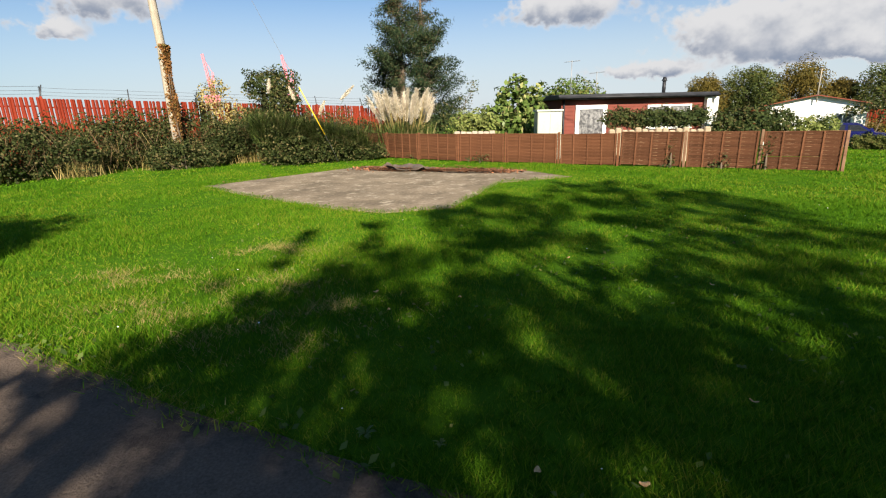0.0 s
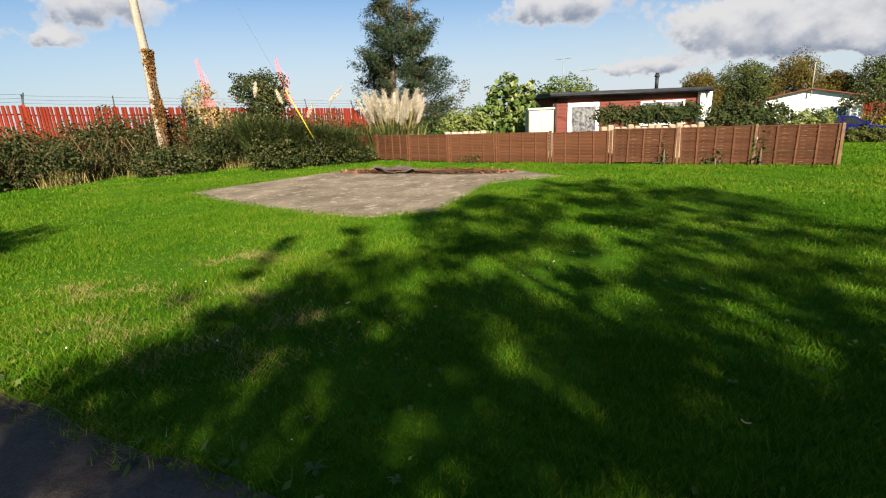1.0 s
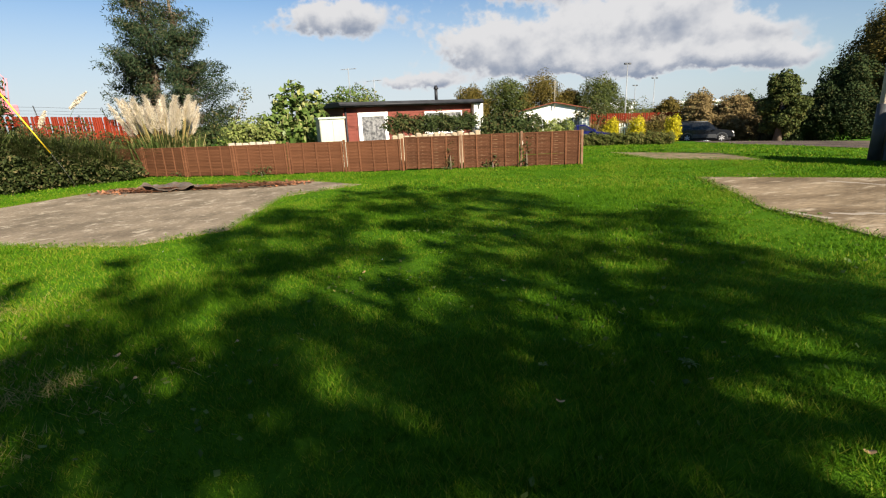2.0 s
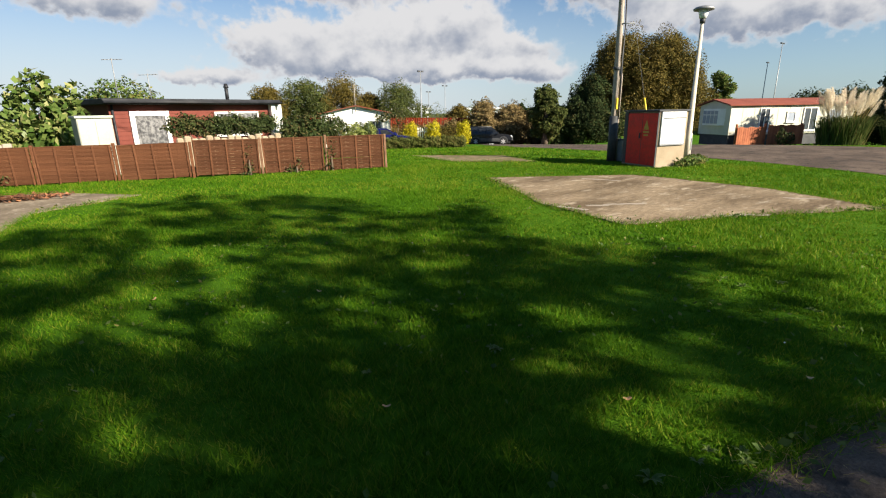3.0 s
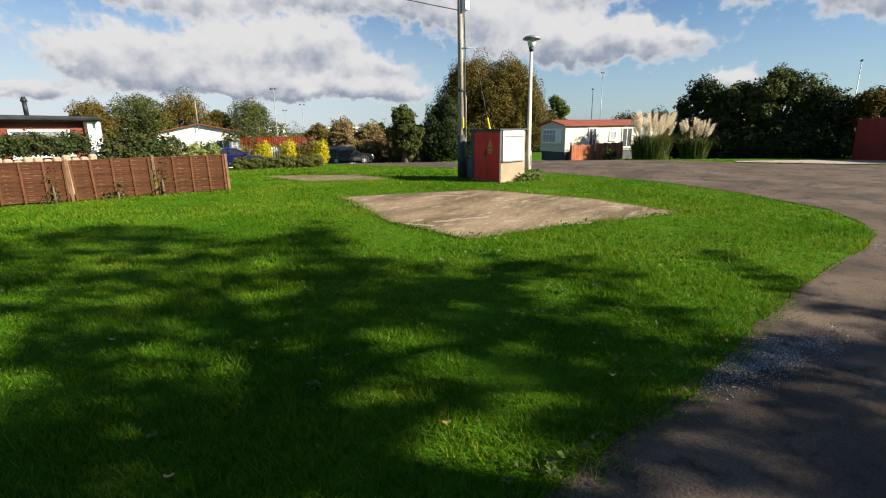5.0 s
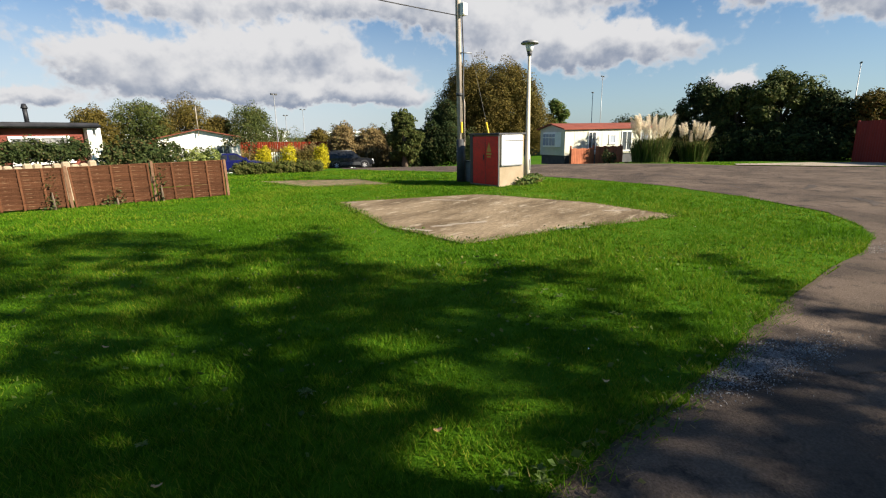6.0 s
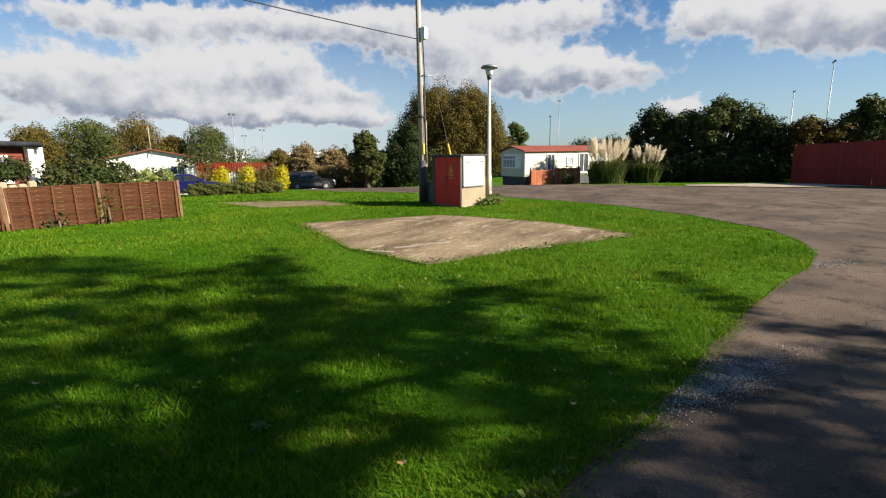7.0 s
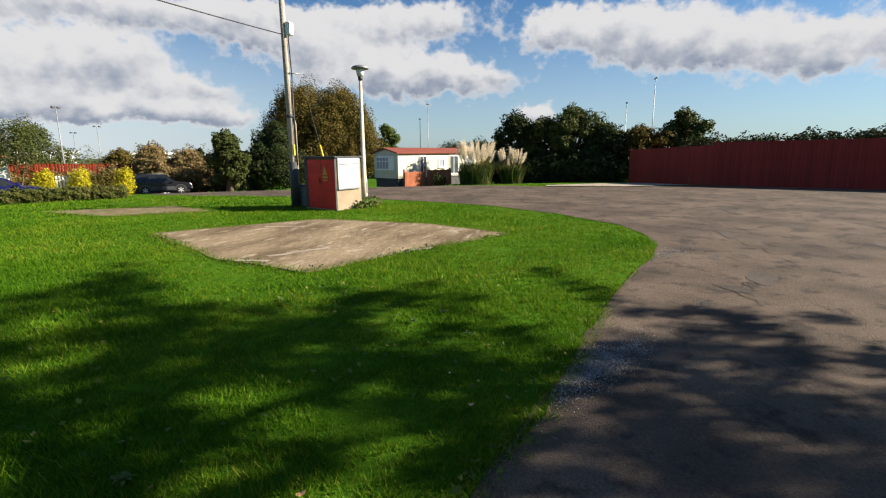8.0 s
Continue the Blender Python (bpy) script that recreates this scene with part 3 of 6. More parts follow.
def random_blobs(n, rx, ry, z0, z1, r0, r1, seed, taper=0.0):
    """Blobs scattered through an upright crown."""
    k = random.Random(seed)
    out = []
    for i in range(n):
        f = (i + 0.5) / n
        z = z0 + (z1 - z0) * f
        w = math.sqrt(max(0.05, 1 - (2 * f - 0.85) ** 2)) * (1 - taper * f)
        a = i * 2.4 + k.uniform(-0.5, 0.5)
        d = math.sqrt(k.uniform(0.15, 1.0)) * w
        r = k.uniform(r0, r1)
        out.append((math.cos(a) * rx * d, math.sin(a) * ry * d, z, r, r, r * 0.8))
    return out


def pampas(x, y, height, spread, plumes, label, z=None, group="pampas grass"):
    """A tussock of long arching blades with tall plumes."""
    top = thing("pampas_grass", place(x, y, z), label, "pampas grass", group)
    n = 1500
    a, r = rng.uniform(0, 2 * math.pi, n), spread * 0.45 * np.sqrt(rng.uniform(0, 1, n))
    pos = np.stack([np.cos(a) * r, np.sin(a) * r, np.zeros(n)], 1)
    part("blades", blade_mesh("blades", pos, height * 0.55, 0.035, REEDS, 0.55, 0.5), REEDS, top)
    for i in range(plumes):
        a, r = rng.uniform(0, 2 * math.pi), spread * 0.5 * math.sqrt(rng.uniform(0.02, 1))
        foot = Vector((math.cos(a) * r * 0.35, math.sin(a) * r * 0.35, 0))
        hh = height * rng.uniform(0.72, 1.0)
        tip = Vector((math.cos(a) * r * 1.15, math.sin(a) * r * 1.15, hh))
        stalk = part("stalk", tube([foot, foot.lerp(tip, 0.6), tip], [0.014, 0.012, 0.006], 5), DRYGRASS, top)
        m = 520
        f = rng.uniform(0, 1, m)
        way = np.array((tip - foot).normalized())
        ln = height * 0.3
        rad = 0.075 * np.sin(np.clip(f * 0.9 + 0.12, 0, 1) * math.pi) ** 0.7 * (height / 2.6)
        pos = np.array(tip)[None] + way[None] * ((f - 0.75) * ln)[:, None] + unit(rng.normal(size=(m, 3))) * rad[:, None]
        part("plume", blade_mesh("plume", pos, 0.085, 0.014, PLUME, 2.0, tuft=np.full(m, a) + rng.normal(size=m) * 0.9), PLUME, stalk)
    return top


# ---- west: bank, fence, poles ----
def palisade(name, p0, p1, z0, z1, height, mat, label, pitch=0.108, pale_w=0.1, rail_mat=None, arms=True, group="palisade fences", max_parts=300, loose=0.7):
    """Upright steel pales on two rails between posts, from p0 to p1."""
    d = Vector((p1[0] - p0[0], p1[1] - p0[1], 0))
    length = d.length
    turn = math.degrees(math.atan2(d.y, d.x))
    top = thing(name, pose(p0[0], p0[1], z0, 0, 0, turn), label, "fence", group)
    rise = (z1 - z0) / length
    n = int(length / pitch)
    bm = bmesh.new()
    outline = [(-pale_w / 2, 0.0), (-pale_w / 6, -0.022), (pale_w / 6, -0.022), (pale_w / 2, 0.0), (pale_w / 2, 0.004), (-pale_w / 2, 0.004)]
    prism(outline, -0.06, height - 0.05, bm)
    tip = bm.verts.new((0, -0.01, height + 0.03))
    for v in [v for v in bm.verts if v.co.z > height - 0.06 and v is not tip]:
        v.co.z += 0.03 * (1 - abs(v.co.x) / (pale_w / 2))
    bm.verts.remove(tip)
    pale = data_of("pale", bm, mat)
    for i in range(min(n, max_parts)):
        x = (i + 0.5) * pitch
        ob = part("pale", pale, mat, top)
        ob.matrix_local = pose(x, rng.normal() * 0.004, rise * x, 0, rng.normal() * loose, 0)
    for z in (0.35, height - 0.35):
        part("rail", tube([(0, 0.035, z), (length, 0.035, z + rise * length)], 0.028, 4), mat, top)
    k = max(2, int(length / 2.75) + 1)
    for i in range(k):
        x = length * i / (k - 1)
        post = part("post", block(x - 0.045, 0.012, -0.3 + rise * x, x + 0.045, 0.11, height + rise * x), mat, top)
        if arms:
            part("barbed_wire_arm", tube([(x, 0.06, height - 0.05 + rise * x), (x + 0.06, 0.3, height + 0.42 + rise * x)], 0.022, 4), DKGREY, post, "dark angled steel arm")
    if arms:
        for s, hgt in ((0.35, 0.12), (0.65, 0.25), (0.95, 0.4)):
            part("barbed_wire", tube([(length * i / 12, 0.06 + 0.24 * s, height + hgt - 0.03 + rise * length * i / 12 - 0.02 * (i % 2)) for i in range(13)], 0.006, 3), DKGREY, top)
    return top


palisade("palisade_fence", (-26.5, 9.5), (-17.2, 16.6), 0.35, 0.3, 2.45, REDFENCE, "bright red painted steel palisade fence behind the brambles")
palisade("palisade_fence", (-17.2, 16.6), (-7.9, 27.5), 0.3, -0.1, 2.4, REDFENCE, "bright red painted steel palisade fence with barbed-wire arms")
palisade("palisade_fence", (-7.9, 27.5), (-5.9, 29.5), -0.1, -0.2, 2.3, REDFENCE, "bright red palisade fence running on behind the conifer", arms=False)


def bramble_bank():
    line = [(-24, 7.5), (-17.5, 11.5), (-15.6, 14.0), (-13.9, 17.0), (-11.0, 19.6), (-8.4, 21.4), (-6.4, 22.3)]
    tops = [1.9, 2.0, 2.0, 1.95, 2.0, 2.1, 1.3]
    blobs = []
    k = random.Random(4)
    for (a, ha), (b, hb) in zip(zip(line, tops), zip(line[1:], tops[1:])):
        n = int(math.hypot(b[0] - a[0], b[1] - a[1]) / 0.55)
        for i in range(n):
            f = (i + k.random()) / n
            x, y, h = a[0] + (b[0] - a[0]) * f, a[1] + (b[1] - a[1]) * f, ha + (hb - ha) * f
            h *= k.uniform(0.85, 1.15)
            off = k.uniform(-0.9, 0.9)
            nx, ny = 0.7, -0.7
            hh = h * (1 - 0.30 * max(0, off))
            blobs.append((x + nx * off, y + ny * off, hh * 0.5, k.uniform(0.7, 1.0), k.uniform(0.7, 1.0), hh * 0.55))
    for x, y, h in ((-8.6, 17.3, 1.95), (-7.9, 17.3, 1.75), (-7.3, 17.9, 1.65), (-6.7, 18.3, 1.4), (-6.0, 18.9, 1.15), (-5.5, 19.2, 0.9), (-7.6, 18.8, 1.9), (-8.7, 18.4, 2.0), (-6.7, 19.3, 1.5)):
        blobs.append((x, y, h * 0.36, 0.75, 0.7, h * 0.44))
    top = thing("bramble_bank", pose(0, 0, 0), "dark tangled bramble bank with dead stems along the lawn", "hedge", kind="stuff")
    pos, out = crown_points(125000, blobs, 0.5, 0.3)
    pos = pos[pos[:, 2] > 0.0]
    part("brambles", leaf_mesh("brambles", pos, 0.052, BRAMBLE, None), BRAMBLE, top)
    # arching bare canes through the leaves
    m = 1300
    seg = rng.integers(0, len(line) - 1, m)
    A, B = np.array(line)[seg], np.array(line)[seg + 1]
    p = A + (B - A) * rng.uniform(0, 1, m)[:, None] + np.array([0.7, -0.7]) * rng.uniform(-0.5, 1.4, m)[:, None]
    part("canes", blade_mesh("canes", np.c_[p, rng.uniform(0.1, 1.2, m)], 0.75, 0.014, TWIG, 1.5, 1.0), TWIG, top)
    # bent dead stems and long grass along the foot
    m = 9000
    seg = rng.integers(1, len(line) - 1, m)
    f = rng.uniform(0, 1, m)
    A, B = np.array(line)[seg], np.array(line)[seg + 1 - (seg == len(line) - 1)]
    p = A + (B - A) * f[:, None] + np.array([0.75, -0.75]) * rng.uniform(0.5, 1.35, m)[:, None]
    keep = np.sin(p[:, 0] * 1.7) + np.sin(p[:, 1] * 2.3) + rng.normal(size=m) * 0.7 + 1.2 * (p[:, 0] > -13.2) > 1.6
    p = p[keep]
    part("dry_grass", blade_mesh("dry_grass", np.c_[p, np.zeros(len(p))], 0.55, 0.016, DRYGRASS, 0.6, 0.5), DRYGRASS, top)
    m = 7000
    f = rng.uniform(0, 1, m)
    p = np.array([-9.4, 17.4]) + np.array([3.6, 1.9]) * f[:, None] + np.array([0.75, -0.75]) * rng.uniform(-0.5, 0.5, m)[:, None]
    part("reeds", blade_mesh("reeds", np.c_[p, (1.15 - 0.75 * f) + rng.uniform(-0.35, 0.3, m)], 0.75, 0.022, REEDS, 1.25, 1.0), REEDS, top)
    m = 420
    f = rng.uniform(0, 1, m)
    seg = rng.integers(1, len(line) - 2, m)
    A, B = np.array(line)[seg], np.array(line)[seg + 1]
    p = A + (B - A) * f[:, None] + np.array([0.75, -0.75]) * rng.uniform(-0.6, 0.9, m)[:, None]
    part("dead_stems", blade_mesh("dead_stems", np.c_[p, rng.uniform(0.2, 0.9, m)], 0.8, 0.012, DRYGRASS, 1.3, 0.9), DRYGRASS, top)


bramble_bank()
shrub("bramble_clump", -11.75, 16.45, [(0, 0, 0.5, 0.6, 0.5, 0.55), (-0.7, -0.4, 0.45, 0.6, 0.5, 0.5), (0.7, 0.5, 0.5, 0.6, 0.5, 0.5), (-0.2, 0.1, 0.8, 0.4, 0.4, 0.35)], 3600, 0.05, BRAMBLE, "dark bramble clump round the foot of the telegraph pole", stems=2)


def ivy_pole(x, y):
    top = thing("telegraph_pole", place(x, y), "pale wooden telegraph pole wrapped in dry brown ivy", "telegraph pole")
    zs = [0, 1.5, 3.0, 4.5, 6.0, 8.2]
    sway = [0.0, -0.02, -0.05, -0.03, -0.1, -0.12]
    part("shaft", tube([(s, 0, z - 0.2) for s, z in zip(sway, zs)], [0.17, 0.16, 0.155, 0.145, 0.135, 0.12], 12), PALEPOLE, top)
    n = 3000
    z = 0.3 + 4.1 * rng.uniform(0, 1, n) ** 1.5
    thick = 0.17 + 0.06 * np.exp(-z / 0.8) + 0.04 * np.sin(z * 3.1 + 1)
    a = rng.normal(-0.1, 0.8, n)
    pos = np.stack([np.cos(a) * thick * rng.uniform(0.75, 1.1, n), np.sin(a) * thick * rng.uniform(0.75, 1.1, n), z], 1)
    part("ivy", leaf_mesh("ivy", pos, 0.07, IVYDRY, None), IVYDRY, top, "dry brown ivy leaves")
    for k in range(5):
        part("ivy_stem", tube([(math.cos(-0.5 + k * 0.4 + 0.3 * math.sin(zz * 2 + k)) * 0.165, math.sin(-0.9 + k * 0.4 + 0.3 * math.sin(zz * 2 + k)) * 0.165, zz) for zz in np.linspace(0, 3.4, 9)], 0.013, 5), BARK, top)
    part("crossarm", block(-0.7, -0.05, 7.3, 0.6, 0.05, 7.42), PALEPOLE, top)


ivy_pole(-12.35, 17.1)

# yellow guard of the pole's stay wire
stay = thing("pole_stay", pose(0, 0, 0), "steel stay wire with a bright yellow guard tube", "stay wire", "stays")
a, b = Vector((-6.55, 17.55, 0.75)), Vector((-7.35, 17.06, 2.8))
part("wire", tube([Vector((-6.3, 17.7, 0.0)), a, b, Vector((-9.45, 15.77, 8.2))], 0.005, 4), WIRE, stay)
part("guard", tube([a.lerp(b, 0.17), b], 0.02, 7), YELLOW, stay, "bright yellow plastic guard tube")

# shrub tree and single plumes behind the bank
tree("elder_tree", -10.4, 20.6, 2.4, 0.09, [(0.0, 0, 3.1, 0.8, 0.8, 0.7), (0.75, 0.2, 3.2, 0.7, 0.7, 0.6), (0.5, 0.3, 2.3, 0.8, 0.8, 0.8), (1.0, 0.2, 2.6, 0.55, 0.5, 0.5), (-0.3, 0.1, 1.7, 0.7, 0.7, 0.6)], 9000, 0.06, BRAMBLE,
     "dark straggly elder tree behind the bramble bank")
shrub("dead_bush", -12.0, 20.0, [(0, 0, 1.9, 0.7, 0.7, 0.8), (-0.7, 0, 2.6, 0.6, 0.6, 0.5), (0.7, 0.2, 1.6, 0.8, 0.6, 0.7), (-0.2, 0, 3.1, 0.5, 0.5, 0.4)], 2400, 0.055, DRYGRASS, "pale dried seed-head bush with bare stems")
for x, y, z, lean in [(-9.1, 18.2, 3.05, 0.1), (-6.9, 19.1, 2.75, 0.75), (-8.1, 18.6, 2.75, -0.2), (-7.5, 18.9, 2.2, 0.3)]:
    top = thing("pampas_plume", place(x, y, 0), "single pale pampas plume leaning out of the bank", "pampas grass", "loose plumes")
    part("stalk", tube([(-lean * 0.2, 0, 0), (lean * 0.3, 0, z * 0.7), (lean, 0, z)], [0.008, 0.007, 0.004], 5), REEDS, top)
    m = 420
    f = rng.uniform(0, 1, m)
    pos = np.stack([lean + (f - 0.6) * 0.55 * math.copysign(min(1.0, abs(lean) * 1.6), lean), np.zeros(m), z + (f - 0.7) * 0.5], 1) + unit(rng.normal(size=(m, 3))) * (0.06 * np.sin(np.clip(f * 0.9 + 0.1, 0, 1) * math.pi))[:, None]
    part("plume", leaf_mesh("plume", pos, 0.05, PLUME, None, 0.2, 0.8), PLUME, top)


def conifer(x, y, height, label):
    """Two stems side by side; whorled branches that sag and turn up, hung with needle sprays, bare and brown inside."""
    top = thing("conifer_tree", place(x, y), label, "tree")
    stems = [((0, 0, -0.1), (-0.1, 0, height * 0.5), (-0.2, 0, height * 1.02)), ((0.75, 0.1, -0.1), (0.95, 0.1, height * 0.5), (1.05, 0.1, height))]
    for line in stems:
        part("trunk", tube(line, [0.24, 0.15, 0.03], 9), BARK, top)
    k = random.Random(12)
    green, dead, gout = [], [], []
    for i in range(225):
        f = k.random() ** 1.0
        z = 1.0 + (height - 1.0) * f
        right = i % 2
        base_x = (1.0 if right else -0.1)
        a = k.uniform(0, 2 * math.pi)
        if (math.cos(a) < -0.2) == bool(right) and k.random() < 0.55:      # few branches reach into the gap
            continue
        reach = (2.5 * min(1.0, (1 - f) * 1.4 + 0.05) ** 0.8) * k.uniform(0.35, 1.2)
        if f < 0.25:
            reach *= 0.75
        start = Vector((base_x, 0.05, z))
        end = start + Vector((math.cos(a) * reach, math.sin(a) * reach, reach * k.uniform(0.15, 0.6)))
        mid = start.lerp(end, 0.55) + Vector((0, 0, -0.2 * reach))
        if i % 3 == 0:
            part("limb", tube([start, mid, end], [0.04, 0.024, 0.006], 5), BARK, top)
        m = int(110 + 230 * reach)
        g = rng.uniform(0.1, 1.0, m)
        p = np.array(start)[None] * ((1 - g) ** 2)[:, None] + 2 * np.array(mid)[None] * (g * (1 - g))[:, None] + np.array(end)[None] * (g ** 2)[:, None]
        thin = (0.06 + 0.17 * np.sin(np.clip(g, 0, 1) * math.pi * 0.85))[:, None]
        p = p + rng.normal(size=(m, 3)) * thin * np.array([1, 1, 0.55]) - np.abs(rng.normal(size=(m, 1))) * np.array([[0, 0, 0.12]])
        outer = g * reach > 0.32 + 0.5 * (1 - f) * k.uniform(0.3, 1.2)
        green.append(p[outer])
        gout.append(np.tile(np.array(end - start), (int(outer.sum()), 1)))
        dead.append(p[~outer])
    part("crown", leaf_mesh("crown", np.concatenate(green), 0.085, CONIF, np.concatenate(gout), 0.22), CONIF, top)
    part("dead_wood", leaf_mesh("dead_wood", np.concatenate(dead), 0.07, TWIG, None, 0.12), TWIG, top, "brown bare inner twigs")


conifer(-5.3, 26.6, 8.4, "tall ragged dark conifer with brown inner twigs")
tree("bare_shrub", -2.3, 25.5, 1.6, 0.06, [(0.2, 0, 2.2, 0.6, 0.6, 0.6), (0.8, 0, 3.0, 0.35, 0.35, 0.4), (-0.5, 0, 1.7, 0.7, 0.7, 0.6)], 700, 0.06, BRAMBLE, "thin half-bare shrub beside the conifer")
shrub("dark_bush", -2.5, 23.0, [(0, 0, 0.9, 1.1, 0.8, 0.8), (-1.2, 0.3, 0.8, 0.9, 0.8, 0.8), (1.1, 0.1, 0.8, 0.9, 0.7, 0.7)], 3500, 0.07, DARKL, "dark evergreen bush behind the brown fence")
pampas(-4.35, 20.9, 2.6, 2.5, 46, "large clump of creamy pampas plumes behind the brown fence", group="pampas grass")
shrub("fig_shrub", 0.45, 20.4, [(0, 0, 1.9, 0.85, 0.8, 0.8), (-0.6, 0, 1.5, 0.7, 0.7, 0.7), (0.7, 0.1, 1.7, 0.7, 0.7, 0.7), (0.1, 0, 2.75, 0.45, 0.45, 0.5), (0.9, 0, 2.45, 0.35, 0.35, 0.4), (-0.5, 0, 2.45, 0.3, 0.3, 0.35), (0.1, -0.2, 0.9, 1.0, 0.7, 0.7)],
      1900, 0.13, BROADLEAF, "broad-leaved yellow-green shrub behind the brown fence", slim=0.6)
shrub("variegated_shrub", -1.25, 19.6, [(0, 0.3, 1.4, 0.75, 0.5, 0.5), (-0.55, 0.3, 1.25, 0.5, 0.5, 0.45), (0.6, 0.3, 1.3, 0.5, 0.5, 0.45)], 2800, 0.06, PALELEAF, "pale variegated shrub over a low stone wall")
wall = thing("rockery_wall", place(-1.1, 19.15), "low pale rough stone garden wall under the shrub", "wall")
stone = [data_of("stone", block(-0.11, -0.1, 0, 0.11, 0.1, h, 0.03), PAVE) for h in (0.11, 0.125, 0.135)]
for j in range(9):
    for i in range(7):
        ob = part("stone", stone[(i * 2 + j) % 3], PAVE, wall)
        ob.matrix_local = pose(-0.75 + i * 0.23 + (j % 2) * 0.1, rng.normal() * 0.02, j * 0.115, 0, rng.normal() * 3, rng.normal() * 6)


# ---- lap fence ----
def lap_fence():
    right, step = Vector((8.84, 13.46, 0)), Vector((-0.929, 0.371, 0))
    top = thing("lap_fence", pose(0, 0, 0), "low brown overlap-panel garden fence, weathered at its open end", "fence")
    p = right
    n = 9
    bends = [21.8, 21.8, 21.8, 21.8, 22.5, 24.0, 30.0, 37.0, 37.0]
    for i in range(n):
        turn = 180 - bends[i]
        d = Vector((math.cos(radians(turn)), math.sin(radians(turn)), 0))
        q = p + d * 1.9
        old = i < 3
        hgt = (1.08, 1.08, 1.06, 1.03, 1.03, 1.03, 1.02, 1.02, 1.02)[i]
        tilt = (0.4, 0.4, -0.6, 0.8, 0.0, 0.3, 0.0, 0.2, 0.0)[i]
        m = pose(p.x, p.y, 0, 0, 0, turn)
        post = part("post", block(-0.036, -0.045, -0.1, 0.036, 0.045, hgt + (0.03 if i % 3 else 0.0), 0.008), POSTW if old else LAP, top)
        post.matrix_local = m @ pose(0, 0, 0, 0, rng.normal() * 0.5 if i else 0.8, 0)
        k = 9
        board = block(0.06, -0.010, 0, 1.84, 0.008, 0.135, 0.004)
        for v in board.verts:
            v.co.y += 0.045 * (v.co.z / 0.135 - 0.5) + 0.004 * math.sin(v.co.x * 5)
        data = data_of("board", board, LAPOLD if old else LAP)
        for j in range(k):
            z = 0.04 + (hgt - 0.19) * j / (k - 1)
            ob = part("board", data, LAP, top)
            ob.matrix_local = m @ pose(0, 0, z + (rng.normal() * 0.008 if old else 0), rng.normal() * (1.2 if old else 0.8), tilt + rng.normal() * (0.3 if old else 0.12), 0)
        for x in (0.09, 0.5, 0.95, 1.4, 1.81):
            ob = part("batten", block(-0.022, 0.012, 0.02, 0.022, 0.04, hgt - 0.01, 0.004), LAP, top)
            ob.matrix_local = m @ pose(x, 0, x * -math.tan(radians(tilt)), 0, tilt + rng.normal() * 0.6, 0)
        ob = part("capping", block(0.05, -0.03, hgt - 0.03, 1.85, 0.035, hgt - 0.008, 0.005), LAPOLD if old else LAP, top)
        ob.matrix_local = m @ pose(0, 0, 0, 0, tilt, 0)
        p = q
    part("post", block(p.x - 0.05, p.y - 0.05, -0.1, p.x + 0.05, p.y + 0.05, 1.1, 0.008), LAP, top)


lap_fence()
for x, y, h, s in [(4.95, 14.93, 1.1, 0.2), (7.2, 14.03, 1.15, 0.2), (6.2, 14.42, 0.5, 0.3), (-0.9, 17.15, 0.4, 0.35), (-3.4, 18.9, 0.55, 0.3)]:
    shrub("climber_weed", x, y, [(0, 0, h * 0.4, s, 0.07, h * 0.4), (0.12, 0.03, h * 0.8, s * 0.7, 0.06, h * 0.2), (-0.1, 0, 0.12, s * 1.3, 0.12, 0.14)], 90, 0.04, HEDGEL, "straggly green weed climbing on the brown fence", stems=1, category="weed", group="fence weeds")


# ---- bungalow and its garden ----
def window_unit(parent, x0, x1, z0, z1, y, mullions, name="window", pane=GLASS, frame_mat=WHITE, bar=0.07):
    """A white framed window set in a wall whose outside faces -y."""
    w = part(name, bmesh_frame(x0, x1, z0, z1, y - 0.03, y + 0.06, bar), frame_mat, parent, "white framed window")
    for i in range(mullions + 1):
        a, b = x0 + bar + (x1 - x0 - 2 * bar) * i / (mullions + 1), x0 + bar + (x1 - x0 - 2 * bar) * (i + 1) / (mullions + 1)
        part("pane", block(a + 0.015, y + 0.01, z0 + bar, b - 0.015, y + 0.02, z1 - bar), pane, w)
        if i:
            part("mullion", block(a - 0.025, y - 0.02, z0 + bar, a + 0.025, y + 0.05, z1 - bar), frame_mat, w)
    part("sill", block(x0 - 0.05, y - 0.08, z0 - 0.05, x1 + 0.05, y + 0.0, z0 - 0.003), frame_mat, w)
    return w


def bmesh_frame(x0, x1, z0, z1, y0, y1, bar):
    bm = bmesh.new()
    for a in ((x0, z0, x1, z0 + bar), (x0, z1 - bar, x1, z1), (x0, z0 + bar, x0 + bar, z1 - bar), (x1 - bar, z0 + bar, x1, z1 - bar)):
        block(a[0], y0, a[1], a[2], y1, a[3], 0, bm)
    return bm


